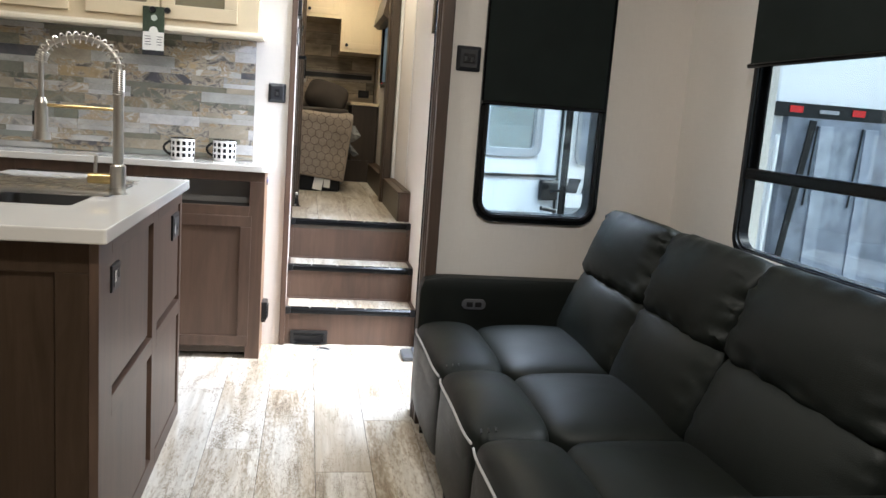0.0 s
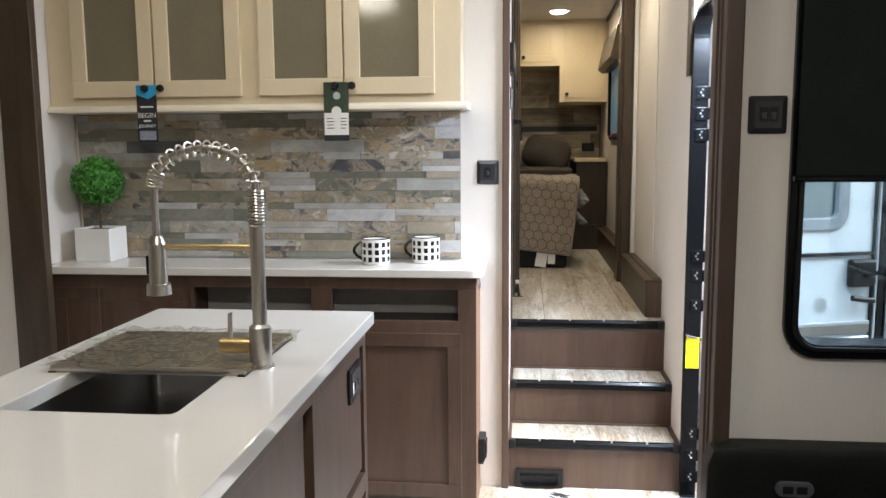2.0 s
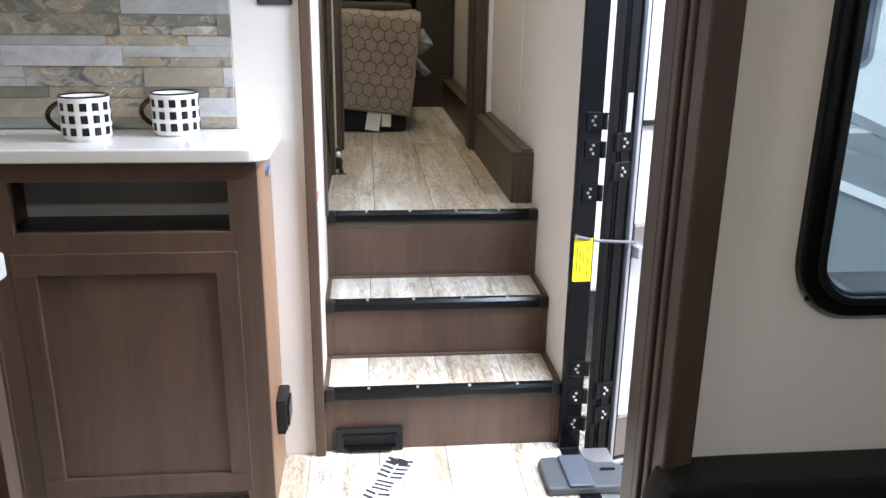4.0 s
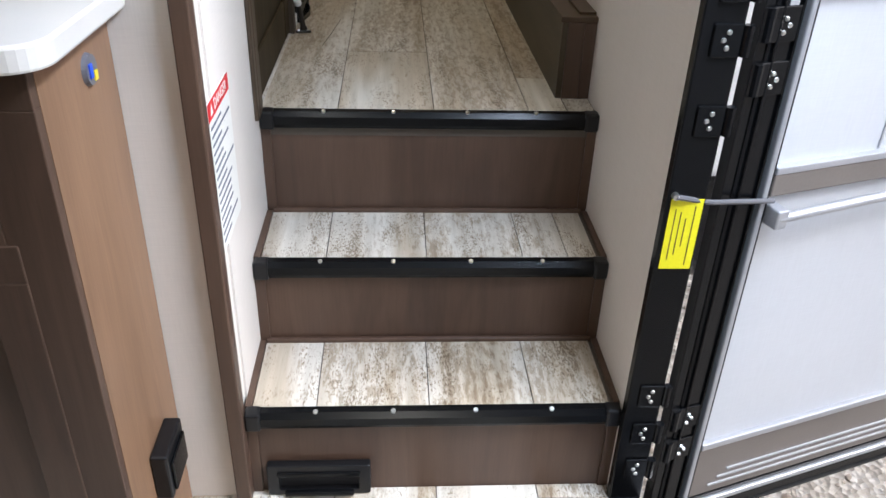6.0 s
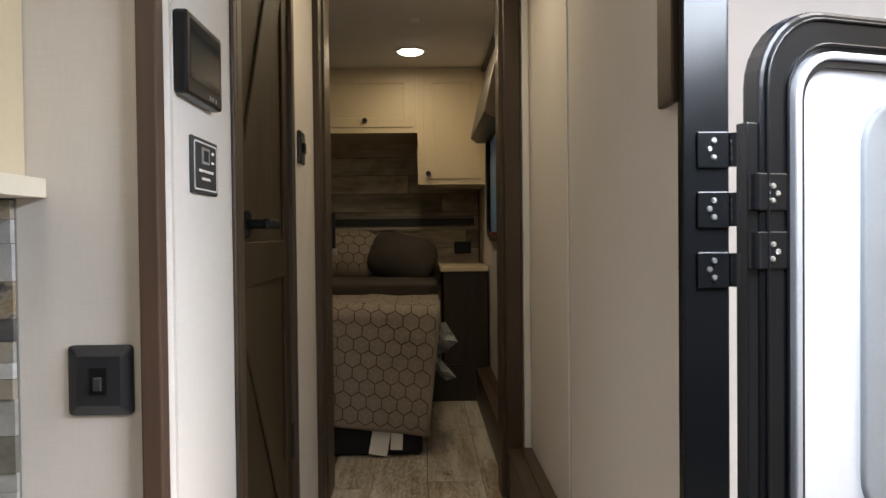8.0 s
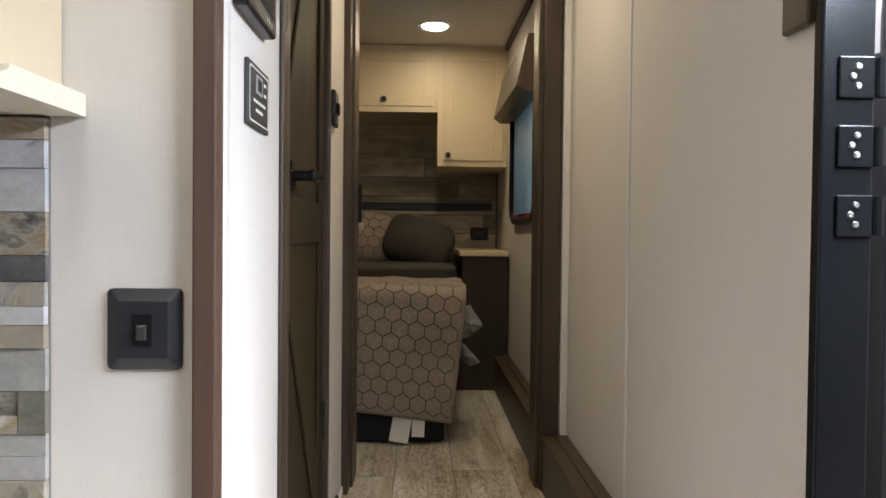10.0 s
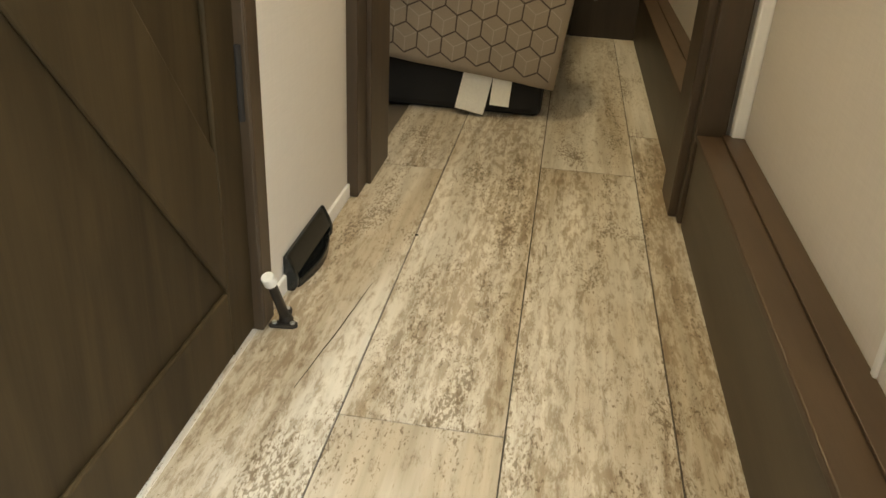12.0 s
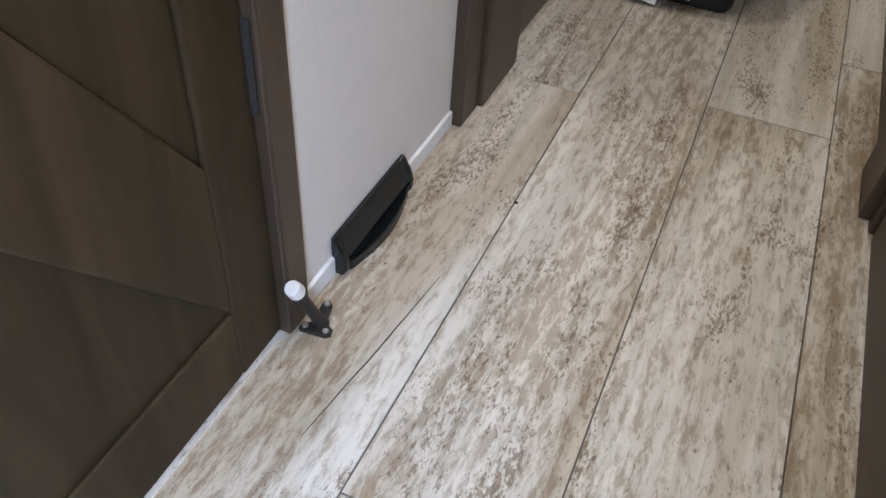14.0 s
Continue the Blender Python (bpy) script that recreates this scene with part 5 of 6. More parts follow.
def floor_register(name, y0, y1, z0, z1, label):
    """The scoop of a toe-kick heat vent on the left wall."""
    v = thing(name, (XL, (y0 + y1) / 2, z0), label, "vent")
    h = z1 - z0

    def side(grow):
        return [(XL + 0.001, z0), (XL + 0.016 + grow, z0), (XL + 0.021 + grow, z0 + 0.15 * h), (XL + 0.022 + grow, z0 + 0.38 * h), (XL + 0.018 + grow, z0 + 0.62 * h), (XL + 0.007, z1), (XL + 0.001, z1)]

    for a, b in ((y0, y0 + 0.010), (y1 - 0.010, y1)):
        part("cheek", prism(bmesh.new(), side(0.0), 1, a, b), GLOSS, v, bevel=0.0025)
    part("face", prism(bmesh.new(), [(XL + 0.001, z1 - 0.001), (XL + 0.0065, z1 - 0.001), (XL + 0.0205, z0 + 0.46 * h), (XL + 0.0180, z0 + 0.46 * h), (XL + 0.0045, z1 - 0.006), (XL + 0.001, z1 - 0.006)], 1, y0 + 0.010, y1 - 0.010), GLOSS, v, "sloping glossy face", bevel=0.0008)
    part("back", boxes((XL + 0.001, XL + 0.004, y0 + 0.010, y1 - 0.010, z0, z1 - 0.008)), INK, v)
    n, length = 12, y1 - y0 - 0.03
    arc = [(XL + 0.020 + 0.013 * math.sin(math.pi * i / n), y0 + 0.015 + length * i / n) for i in range(n + 1)]
    part("lower_lip", prism(bmesh.new(), arc + [(XL + 0.004, y1 - 0.015), (XL + 0.004, y0 + 0.015)], 2, z0, z0 + 0.004), GLOSS, v)
    part("scoop_rim", prism(bmesh.new(), arc + [(x - 0.003, y) for x, y in reversed(arc)], 2, z0 + 0.004, z0 + 0.013), GLOSS, v, bevel=0.0006)
    part("damper", boxes((XL + 0.008, XL + 0.020, y0 + 0.012, y1 - 0.012, z0 + 0.24 * h, z0 + 0.27 * h)), GLOSS, v)
    return v


floor_register("heat_vent", 6.354, 6.544, LAND + 0.001, LAND + 0.058, "black plastic heat vent low on the hallway wall")
rv = thing("heat_vent", (2.40, 5.25, 0), "black plastic heat vent in the lowest riser", "vent")
part("frame", ring(bmesh.new(), rounded(2.303, 2.497, 0.003, 0.076, 0.004, 2), rounded(2.325, 2.475, 0.014, 0.054, 0.004, 2), 1, 5.238, 5.2555), BLACK, rv, bevel=0.002)
part("back", boxes((2.32, 2.48, 5.250, 5.2552, 0.01, 0.06)), INK, rv)
part("hood", boxes((2.322, 2.478, 5.234, 5.25, 0.050, 0.062)), BLACK_METAL, rv, bevel=0.003)
part("scoop_lip", boxes((2.335, 2.465, 5.228, 5.240, 0.006, 0.016)), BLACK_METAL, rv, bevel=0.003)
ds = thing("door_stop", (2.294, 6.272, LAND), "dark metal door stop with a white rubber tip on the floor", "door stop")
GUN = plain("dark_bronze", (0.05, 0.045, 0.04), 0.45, 0.7)
part("base", prism(bmesh.new(), [(2.2835, 6.2595), (2.287, 6.2550), (2.318, 6.2585), (2.3235, 6.263), (2.321, 6.272), (2.309, 6.278), (2.303, 6.303), (2.298, 6.309), (2.2915, 6.307), (2.290, 6.300), (2.294, 6.272)], 2, LAND, LAND + 0.005), GUN, ds, bevel=0.0015)
part("arm", rods(((2.304, 6.274, LAND + 0.004), (2.303, 6.271, LAND + 0.014), 0.0105, 0.0075, 14), ((2.303, 6.271, LAND + 0.014), (2.2955, 6.2465, LAND + 0.079), 0.0072, 0.0064, 14)), GUN, ds, smooth=True)
part("tip", rods(((2.2958, 6.2475, LAND + 0.076), (2.2935, 6.240, LAND + 0.090), 0.0098, 0.0090, 16)), plain("white_rubber", (0.72, 0.70, 0.66), 0.7), ds, "white rubber tip", bevel=0.002)
for x, y in ((2.291, 6.2625), (2.3155, 6.2655), (2.2965, 6.302)):
    part("foot", rods(((x, y, LAND), (x, y, LAND + 0.0055), 0.0062, 0.0056, 12)), GUN, ds)
    part("screw", rods(((x, y, LAND + 0.0055), (x, y, LAND + 0.0075), 0.0038, 0.003, 8)), SCREW, ds)

# a printed crack in one hallway plank
ORIGIN.setdefault(HALL_FLOOR.name, Vector((0, 0, 0)))
rng = random.Random(4)
line = [(2.361 + 0.033 * i / 14 + 0.0012 * (rng.random() - 0.5), 6.136 + 0.272 * i / 14) for i in range(15)]
part("grain_line", prism(bmesh.new(), line + [(x + 0.0005 + 0.0013 * math.sin(math.pi * (i + 0.5) / 15), y) for i, (x, y) in reversed(list(enumerate(line)))], 2, LAND + 0.0001, LAND + 0.0005), plain("crack_brown", (0.05, 0.035, 0.022), 0.7), HALL_FLOOR, "dark crack printed in a plank")
part("knot", rods(((2.429, 6.587, LAND - 0.001), (2.429, 6.587, LAND + 0.0004), 0.0032, 0.0032, 8)), plain("knot_black", (0.02, 0.016, 0.012), 0.7), HALL_FLOOR, "small dark knot in a plank")
# footprint sticker on the floor
fs = thing("footprint_sticker", (2.44, 5.08, 0), "black and white shoe-print sticker on the plank floor", "sticker", local=True, turn=-24)
bm = bmesh.new()


def sole(grow):
    out = []
    for i in range(36):
        t = 2 * math.pi * i / 36
        y = 0.125 * math.sin(t)
        w = 0.036 + 0.010 * math.sin(t) - 0.010 * math.exp(-((y + 0.03) / 0.03) ** 2)
        out.append(((w + grow) * math.cos(t), y * (1 + grow * 6)))
    return out


prism(bm, sole(0.008), 2, 0.0005, 0.0012)
part("sheet", bm, CARDW, fs)
bm = bmesh.new()
for k in range(11):
    y = -0.105 + k * 0.021
    w = 0.030 + 0.008 * math.sin((y + 0.13) * 8)
    if 3 <= k <= 5:
        continue
    for s in (-1, 1):
        prism(bm, [(s * 0.003, y), (s * w, y + 0.008), (s * w, y + 0.019), (s * 0.003, y + 0.011)], 2, 0.0012, 0.0016)
prism(bm, [(0.03 * math.cos(math.pi * i / 12), 0.095 + 0.03 * math.sin(math.pi * i / 12)) for i in range(13)], 2, 0.0012, 0.0017)
part("tread_print", bm, INK, fs, "black sole print")
for k in range(3):
    part("text_line", boxes((-0.026, 0.026, -0.036 + k * 0.017, -0.027 + k * 0.017, 0.0012, 0.0016)), INK, fs)

# ---- bedroom ----
HEX = bpy.data.materials.new("hexagon_fabric")
nt, _, links, bs = nodes_of(HEX)
uv = nt.nodes.new("ShaderNodeTexCoord").outputs["UV"]
weave = noise_tex(nt, uv, 900, 2)
links.new(ramp(nt, weave, ((0.3, (0.26, 0.215, 0.17)), (0.7, (0.35, 0.295, 0.24)))), bs.inputs["Base Color"])
bs.inputs["Roughness"].default_value = 0.85
bumped(nt, bs, weave, 0.3, 0.001)
HEXL = plain("hexagon_line", (0.085, 0.066, 0.052), 0.85)
CUBEL = plain("cube_line", (0.40, 0.355, 0.30), 0.85)
bed = thing("bed", (2.0, 8.102, LAND), "bed with a taupe hexagon-patterned quilt on a black base", "bed")
BX0, BX1, BY0, BY1 = 1.05, 2.66, 7.282, 8.932
part("base", boxes((BX0 + 0.05, BX1 - 0.055, BY0 + 0.02, BY1, LAND, 0.80)), plain("black_base_fabric", (0.012, 0.012, 0.013), 0.85, 0, 300, 0.3, 0.2), bed, "black fabric bed base", bevel=0.02, segments=3)
part("mattress", boxes((BX0 + 0.02, BX1 - 0.02, BY0 + 0.01, BY1, 0.80, 1.17)), DARK, bed, bevel=0.03)


def quilt_point(s, u):
    """The quilt's surface: s along the width, u along the bed from the hem at its foot, up and over the top."""
    x = BX0 + (BX1 + 0.02 - BX0) * s
    drop = max(0.36, 0.413 + (s - 0.715) * 0.186)
    r = 0.05
    bulge = 0.016 * noise.noise(Vector((s * 7, u * 5, 3))) + 0.006 * noise.noise(Vector((s * 24, u * 16, 8)))
    if u < drop:
        hang = (drop - u) / drop
        return Vector((x - 0.05 * hang * max(0.0, s - 0.6) / 0.4, BY0 - 0.01 - bulge, 1.205 - r - (drop - u)))
    if u < drop + r * 1.57:
        a = (u - drop) / r
        return Vector((x, BY0 - 0.01 - bulge + r * (1 - math.cos(a)), 1.205 - r + r * math.sin(a)))
    return Vector((x, BY0 - 0.01 + r + (u - drop - r * 1.57), 1.205 + bulge))


QU = 1.02
bm = bmesh.new()
ns, nu = 60, 60
uvl = bm.loops.layers.uv.new("uv")
g = [[bm.verts.new(quilt_point(i / ns, QU * j / nu)) for j in range(nu + 1)] for i in range(ns + 1)]
for i in range(ns):
    for j in range(nu):
        f = bm.faces.new((g[i][j], g[i + 1][j], g[i + 1][j + 1], g[i][j + 1]))
        for lp, (a, b) in zip(f.loops, ((i, j), (i + 1, j), (i + 1, j + 1), (i, j + 1))):
            lp[uvl].uv = (a / ns * 1.6, b / nu)
quilt = part("quilt", bm, HEX, bed, "taupe quilt with hexagon cubes", smooth=True)
qs = quilt.modifiers.new("thickness", "SOLIDIFY")
qs.thickness, qs.offset = 0.014, -1


def quilt_lines(name, segs, width, lift, material):
    """Woven lines lying on the quilt, each a thin strip."""
    bm = bmesh.new()
    for (ax, au), (bx, bu) in segs:
        n = 4
        L, R = [], []
        dx, du = bx - ax, bu - au
        ln = math.hypot(dx, du)
        ox, ou = -du / ln * width / 2, dx / ln * width / 2
        ok = True
        for i in range(n + 1):
            t = i / n
            row = []
            for sgn in (1, -1):
                x, u = ax + dx * t + sgn * ox, au + du * t + sgn * ou
                s = x / (BX1 + 0.02 - BX0)
                if not (0 <= s <= 1 and 0.0 <= u <= QU):
                    ok = False
                    break
                p, e = quilt_point(s, u), 0.004
                nn = (quilt_point(s + e, u) - quilt_point(s - e, u)).cross(quilt_point(s, u + e) - quilt_point(s, u - e)).normalized()
                row.append(p + nn * lift)
            if not ok:
                break
            L.append(row[0]), R.append(row[1])
        if ok:
            vl, vr = [bm.verts.new(p) for p in L], [bm.verts.new(p) for p in R]
            for i in range(n):
                bm.faces.new((vl[i], vl[i + 1], vr[i + 1], vr[i]))
    return tagged(part(name, bm, material, quilt, "woven pattern lines"), kind="stuff")


hexs, cubes = [], []
R = 0.0365
wd = R * math.sqrt(3)
for row in range(-1, 20):
    for col in range(-1, 28):
        cx, cu = col * wd + (wd / 2 if row % 2 else 0), row * R * 1.5
        v = [(cx + R * math.sin(radians(60 * k)), cu + R * math.cos(radians(60 * k))) for k in range(6)]
        hexs += [(v[0], v[1]), (v[1], v[2]), (v[2], v[3])]
        cubes += [((cx, cu), ((v[k][0] * 0.88 + cx * 0.12), (v[k][1] * 0.88 + cu * 0.12))) for k in (1, 3, 5)]
quilt_lines("hexagon_pattern", hexs, 0.0036, 0.0015, HEXL)
quilt_lines("cube_pattern", cubes, 0.0022, 0.0012, CUBEL)
BLANKET = plain("dark_taupe_fabric", (0.065, 0.055, 0.047), 0.9, 0, 400, 0.25, 0.4)
part("blanket", cushion(bmesh.new(), (1.66, 0.78, 0.10), pose(1.86, 8.502, 1.195), 9, 0.05, 14, 0.2, 2), BLANKET, bed, "dark taupe blanket", smooth=True)


def pillow(x, y, z, w, h, d, rx, rz, material, label, ry=0):
    ob = part("pillow", cushion(bmesh.new(), (w, h, d), Matrix.Identity(4), 4.0, 0.7, 14, 0.12, x), material, None, smooth=True)
    ob.matrix_world = pose(x, y, z, rx, ry, rz)
    return tagged(ob, label, "pillow", "pillows on the bed")


pillow(2.10, 8.772, 1.36, 0.54, 0.30, 0.15, 68, 0, HEX, "taupe hexagon-patterned pillow leaning on the wall")
pillow(2.50, 8.672, 1.345, 0.38, 0.27, 0.15, 60, -12, BLANKET, "dark brown pillow leaning on the bed head", 14)
# hexagons on the pillow's face
pil = bpy.data.objects["pillow"]
bm = bmesh.new()
for row in range(-3, 4):
    for col in range(-4, 5):
        cx, cy = col * 0.062 + (0.031 if row % 2 else 0), row * 0.054
        for k in range(3):
            a, b = radians(60 * k), radians(60 * k + 60)
            p, q = (cx + 0.036 * math.sin(a), cy + 0.036 * math.cos(a)), (cx + 0.036 * math.sin(b), cy + 0.036 * math.cos(b))
            if max(abs(p[0]), abs(q[0])) > 0.24 or max(abs(p[1]), abs(q[1])) > 0.13:
                continue
            lift = [0.075 * (1 + 0.7 * (1 - (c[0] / 0.27) ** 2) * (1 - (c[1] / 0.15) ** 2)) + 0.003 for c in (p, q)]
            rod(bm, (*p, lift[0]), (*q, lift[1]), 0.0018, 0.0018, 4)
ORIGIN["pillow"] = Vector((0, 0, 0))
part("hexagon_pattern", bm, HEXL, pil)

MILKY = plain("milky_plastic", (0.50, 0.53, 0.54), 0.22, 0, 60, 0.3, 0.2)
MILKY.node_tree.nodes["Principled BSDF"].inputs["Alpha"].default_value = 0.55
bag = thing("plastic_bag", (2.71, 7.5, 0.9), "torn clear plastic wrapping hanging from the mattress", "wrapping")
for pts, nme in ((((2.64, 1.13), (2.705, 1.12), (2.752, 1.045), (2.70, 0.995), (2.645, 0.985)), "sheet"), (((2.65, 0.99), (2.685, 0.965), (2.745, 0.90), (2.705, 0.878), (2.655, 0.93)), "sheet")):
    bm = bmesh.new()
    ctr = bm.verts.new((sum(p[0] for p in pts) / 5, 7.372, sum(p[1] for p in pts) / 5))
    vs = [bm.verts.new((p[0], 7.392 + 0.03 * (i % 2), p[1])) for i, p in enumerate(pts)]
    for i in range(5):
        bm.faces.new((ctr, vs[i], vs[(i + 1) % 5]))
    bmesh.ops.subdivide_edges(bm, edges=bm.edges[:], cuts=3, use_grid_fill=True)
    for v in bm.verts:
        v.co += Vector((0, 0.02 * noise.noise(v.co * 30), 0.006 * noise.noise(v.co * 40)))
    part(nme, bm, MILKY, bag)
tg = thing("care_tag", (2.46, 7.252, 0.66), "two white care tags hanging below the quilt", "tag")
for x, w, z0, a in ((2.430, 0.072, 0.620, 10), (2.503, 0.047, 0.640, 3)):
    bm = boxes((-w / 2, w / 2, -0.001, 0.001, 0, 0.10 if w > 0.05 else 0.068))
    bm.transform(pose(x, 7.27, z0, -12, a, 0))
    part("label", bm, CARDW, tg, "white printed fabric tag")

NIGHT = wood("nightstand_wood", (0.018, 0.012, 0.0072), (0.045, 0.030, 0.0185))
ns_ = thing("nightstand", (2.83, 8.7, LAND), "dark wooden nightstand with a white top", "nightstand")
part("body", boxes((2.722, 2.95, 8.322, 8.982, LAND, 1.285)), NIGHT, ns_)
part("kick", boxes((2.66, 2.95, 8.307, 8.324, LAND, 0.80)), NIGHT, ns_)
part("top", boxes((2.705, 2.952, 8.297, 8.982, 1.285, 1.312)), CREAM, ns_, "cream top", bevel=0.004)
for name, x0, x1, z0, kx, kz in (("wall_cabinet", 0.9, 2.592, 2.03, 2.31, 2.095), ("tall_wall_cabinet", 2.592, 2.958, 1.75, 2.648, 1.808)):
    c = thing(name, ((x0 + x1) / 2, 8.732, z0), "cream painted cabinet above the bed" if x1 < 2.6 else "taller cream painted cabinet beside the bed head", "cabinet")
    part("body", boxes((x0, x1 - 0.001, 8.497, 8.982, z0, 2.378)), CREAM, c)
    part("face_frame", boxes((x0, x1 - 0.001, 8.48, 8.497, z0, 2.378)), CREAM, c)
    a, b = (1.89, 2.568) if x1 < 2.6 else (2.625, 2.935)
    d = shaker("door", a, b, 8.472, z0 + 0.03, 2.345, CREAM, c, 0.05, 0.016, 0.007)
    knob(d, kx, 8.472, kz)
# headboard strip and outlet
hs = thing("headboard_rail", (2.2, 8.982, 1.57), "dark rail with a pale edge across the headboard wall", "rail")
part("rail", boxes((0.6, 2.925, 8.964, 8.982, 1.535, 1.575)), INK, hs)
part("upper_edge", boxes((0.6, 2.925, 8.958, 8.982, 1.577, 1.592)), GREYP, hs)
part("lower_edge", boxes((0.6, 2.925, 8.958, 8.982, 1.508, 1.526)), plain("pale_edge", (0.38, 0.34, 0.28), 0.6), hs)
ol = thing("wall_socket", (2.815, 8.982, 1.42), "black power socket on the headboard wall", "socket")
part("bezel", boxes((2.804, 2.906, 8.964, 8.982, 1.364, 1.434)), BLACK, ol, bevel=0.004)
part("insert", boxes((2.820, 2.890, 8.961, 8.964, 1.379, 1.419)), INK, ol)
for y in (8.07, 7.03):
    l = thing("ceiling_light", (2.565, y, 2.38), "round glowing ceiling light with a frosted lens", "light")
    part("ring", rods(((2.565, y, 2.372), (2.565, y, 2.38), 0.075, 0.078, 32)), WHITE, l)
    part("lens", ball(bmesh.new(), (2.565, y, 2.372), 0.062, 1, 1, 0.28, 24), glow("warm_lens", (1.0, 0.85, 0.6), 9.0), l, "glowing lens", smooth=True)
sp = thing("ceiling_hook", (2.585, 7.512, 2.37), "small white fitting on the bedroom ceiling", "fitting")
part("body", boxes((2.57, 2.61, 7.502, 7.522, 2.362, 2.38)), WHITE, sp, bevel=0.004)
w3 = window("window_3", 0, XR, 1, 7.352, 8.172, 1.445, 2.02, 0.035, "bedroom side window with bluish glass and red latches")
for y in (7.502, 7.902):
    part("latch", boxes((XR - 0.030, XR - 0.014, y, y + 0.035, 1.470, 1.486)), plain("red_latch", (0.45, 0.03, 0.03), 0.4), w3, "red emergency latch")
FILM = bpy.data.materials.new("milky_blue_film")
nt, _, links, bs = nodes_of(FILM)
veil, blend = nt.nodes.new("ShaderNodeBsdfTranslucent"), nt.nodes.new("ShaderNodeMixShader")
veil.inputs[0].default_value = (0.56, 0.68, 0.74, 1)
bs.inputs["Base Color"].default_value, bs.inputs["Roughness"].default_value = (0.30, 0.37, 0.42, 1), 0.3
blend.inputs[0].default_value = 0.6
links.new(bs.outputs[0], blend.inputs[1])
links.new(veil.outputs[0], blend.inputs[2])
links.new(blend.outputs[0], nt.nodes["Material Output"].inputs[0])
part("film", boxes((XR - 0.006, XR - 0.004, 7.382, 8.142, 1.490, 1.99)), FILM, w3, "milky bluish film over the glass")
va = thing("window_valance", (2.9, 7.8, 1.95), "dark brown wooden valance above the bedroom window", "valance")
bm = prism(bmesh.new(), [(XR - 0.001, 1.94), (2.895, 1.94), (2.862, 1.965), (2.905, 2.16), (XR - 0.001, 2.16)], 1, 7.312, 8.222)
part("box", bm, DARK, va, bevel=0.003)
strip("trim_ceiling_bedroom", [(XR - 0.02, XR, 6.902, 8.472, 2.355, 2.379)], DARK, "dark brown ceiling trim in the bedroom", 0.002)
rb = thing("door_latch_strap", (2.30, 7.0, 1.5), "black strap hanging beside the bedroom jamb", "strap")
part("band", boxes((2.300, 2.312, 6.942, 6.947, 1.43, 1.56)), BLACK, rb)
part("buckle", boxes((2.301, 2.317, 6.938, 6.95, 1.41, 1.435)), STEEL, rb, bevel=0.002)

# ---- outdoors ----
GRAVEL = bpy.data.materials.new("gravel")
nt, _, links, bs = nodes_of(GRAVEL)
co = nt.nodes.new("ShaderNodeTexCoord").outputs["Object"]
vo = nt.nodes.new("ShaderNodeTexVoronoi")
vo.inputs["Scale"].default_value = 38
links.new(co, vo.inputs[0])
stones = ramp(nt, vo.outputs["Color"], ((0.2, (0.24, 0.21, 0.17)), (0.5, (0.40, 0.36, 0.30)), (0.8, (0.56, 0.53, 0.48))))
big = noise_tex(nt, co, 0.8, 4)
links.new(mixed(nt, stones, ramp(nt, big, ((0.3, (0.30, 0.26, 0.21)), (0.7, (0.46, 0.43, 0.38)))), 0.4), bs.inputs["Base Color"])
bs.inputs["Roughness"].default_value = 0.9
bumped(nt, bs, vo.outputs["Distance"], 0.8, 0.02)
GZ = -0.95
bm = bmesh.new()
for r in ((-900, 900, -900, 900),):
    bm.faces.new([bm.verts.new((x, y, GZ)) for x, y in ((r[0], r[2]), (r[1], r[2]), (r[1], r[3]), (r[0], r[3]))])
tagged(part("ground", bm, GRAVEL), "pale tan gravel yard", "ground", kind="structure")
rng = random.Random(11)
bm = bmesh.new()
base_ico = bmesh.new()
bmesh.ops.create_icosphere(base_ico, subdivisions=1, radius=1.0)
verts0 = [v.co.copy() for v in base_ico.verts]
faces0 = [[v.index for v in f.verts] for f in base_ico.faces]
base_ico.free()
allv, allf = [], []
for k in range(2600):
    x, y, r = 3.2 + 3.2 * rng.random(), 4.4 + 3.4 * rng.random(), 0.006 + 0.014 * rng.random() ** 2
    sx, sy, sz = r * (0.7 + 0.7 * rng.random()), r * (0.7 + 0.7 * rng.random()), r * 0.6
    o = len(allv)
    allv += [(x + v.x * sx, y + v.y * sy, GZ + sz * 0.4 + v.z * sz) for v in verts0]
    allf += [[i + o for i in f] for f in faces0]
me = bpy.data.meshes.new("gravel_stones")
me.from_pydata(allv, [], allf)
STONE = bpy.data.materials.new("loose_stone")
nt, _, links, bs = nodes_of(STONE)
geo = nt.nodes.new("ShaderNodeNewGeometry")
links.new(ramp(nt, geo.outputs["Random Per Island"], ((0.0, (0.22, 0.18, 0.14)), (0.5, (0.45, 0.40, 0.33)), (1.0, (0.62, 0.60, 0.56)))), bs.inputs["Base Color"])
bs.inputs["Roughness"].default_value = 0.9
me.materials.append(STONE)
tagged(new("gravel_stones", me), "loose pale gravel stones beside the door", "gravel", kind="stuff")

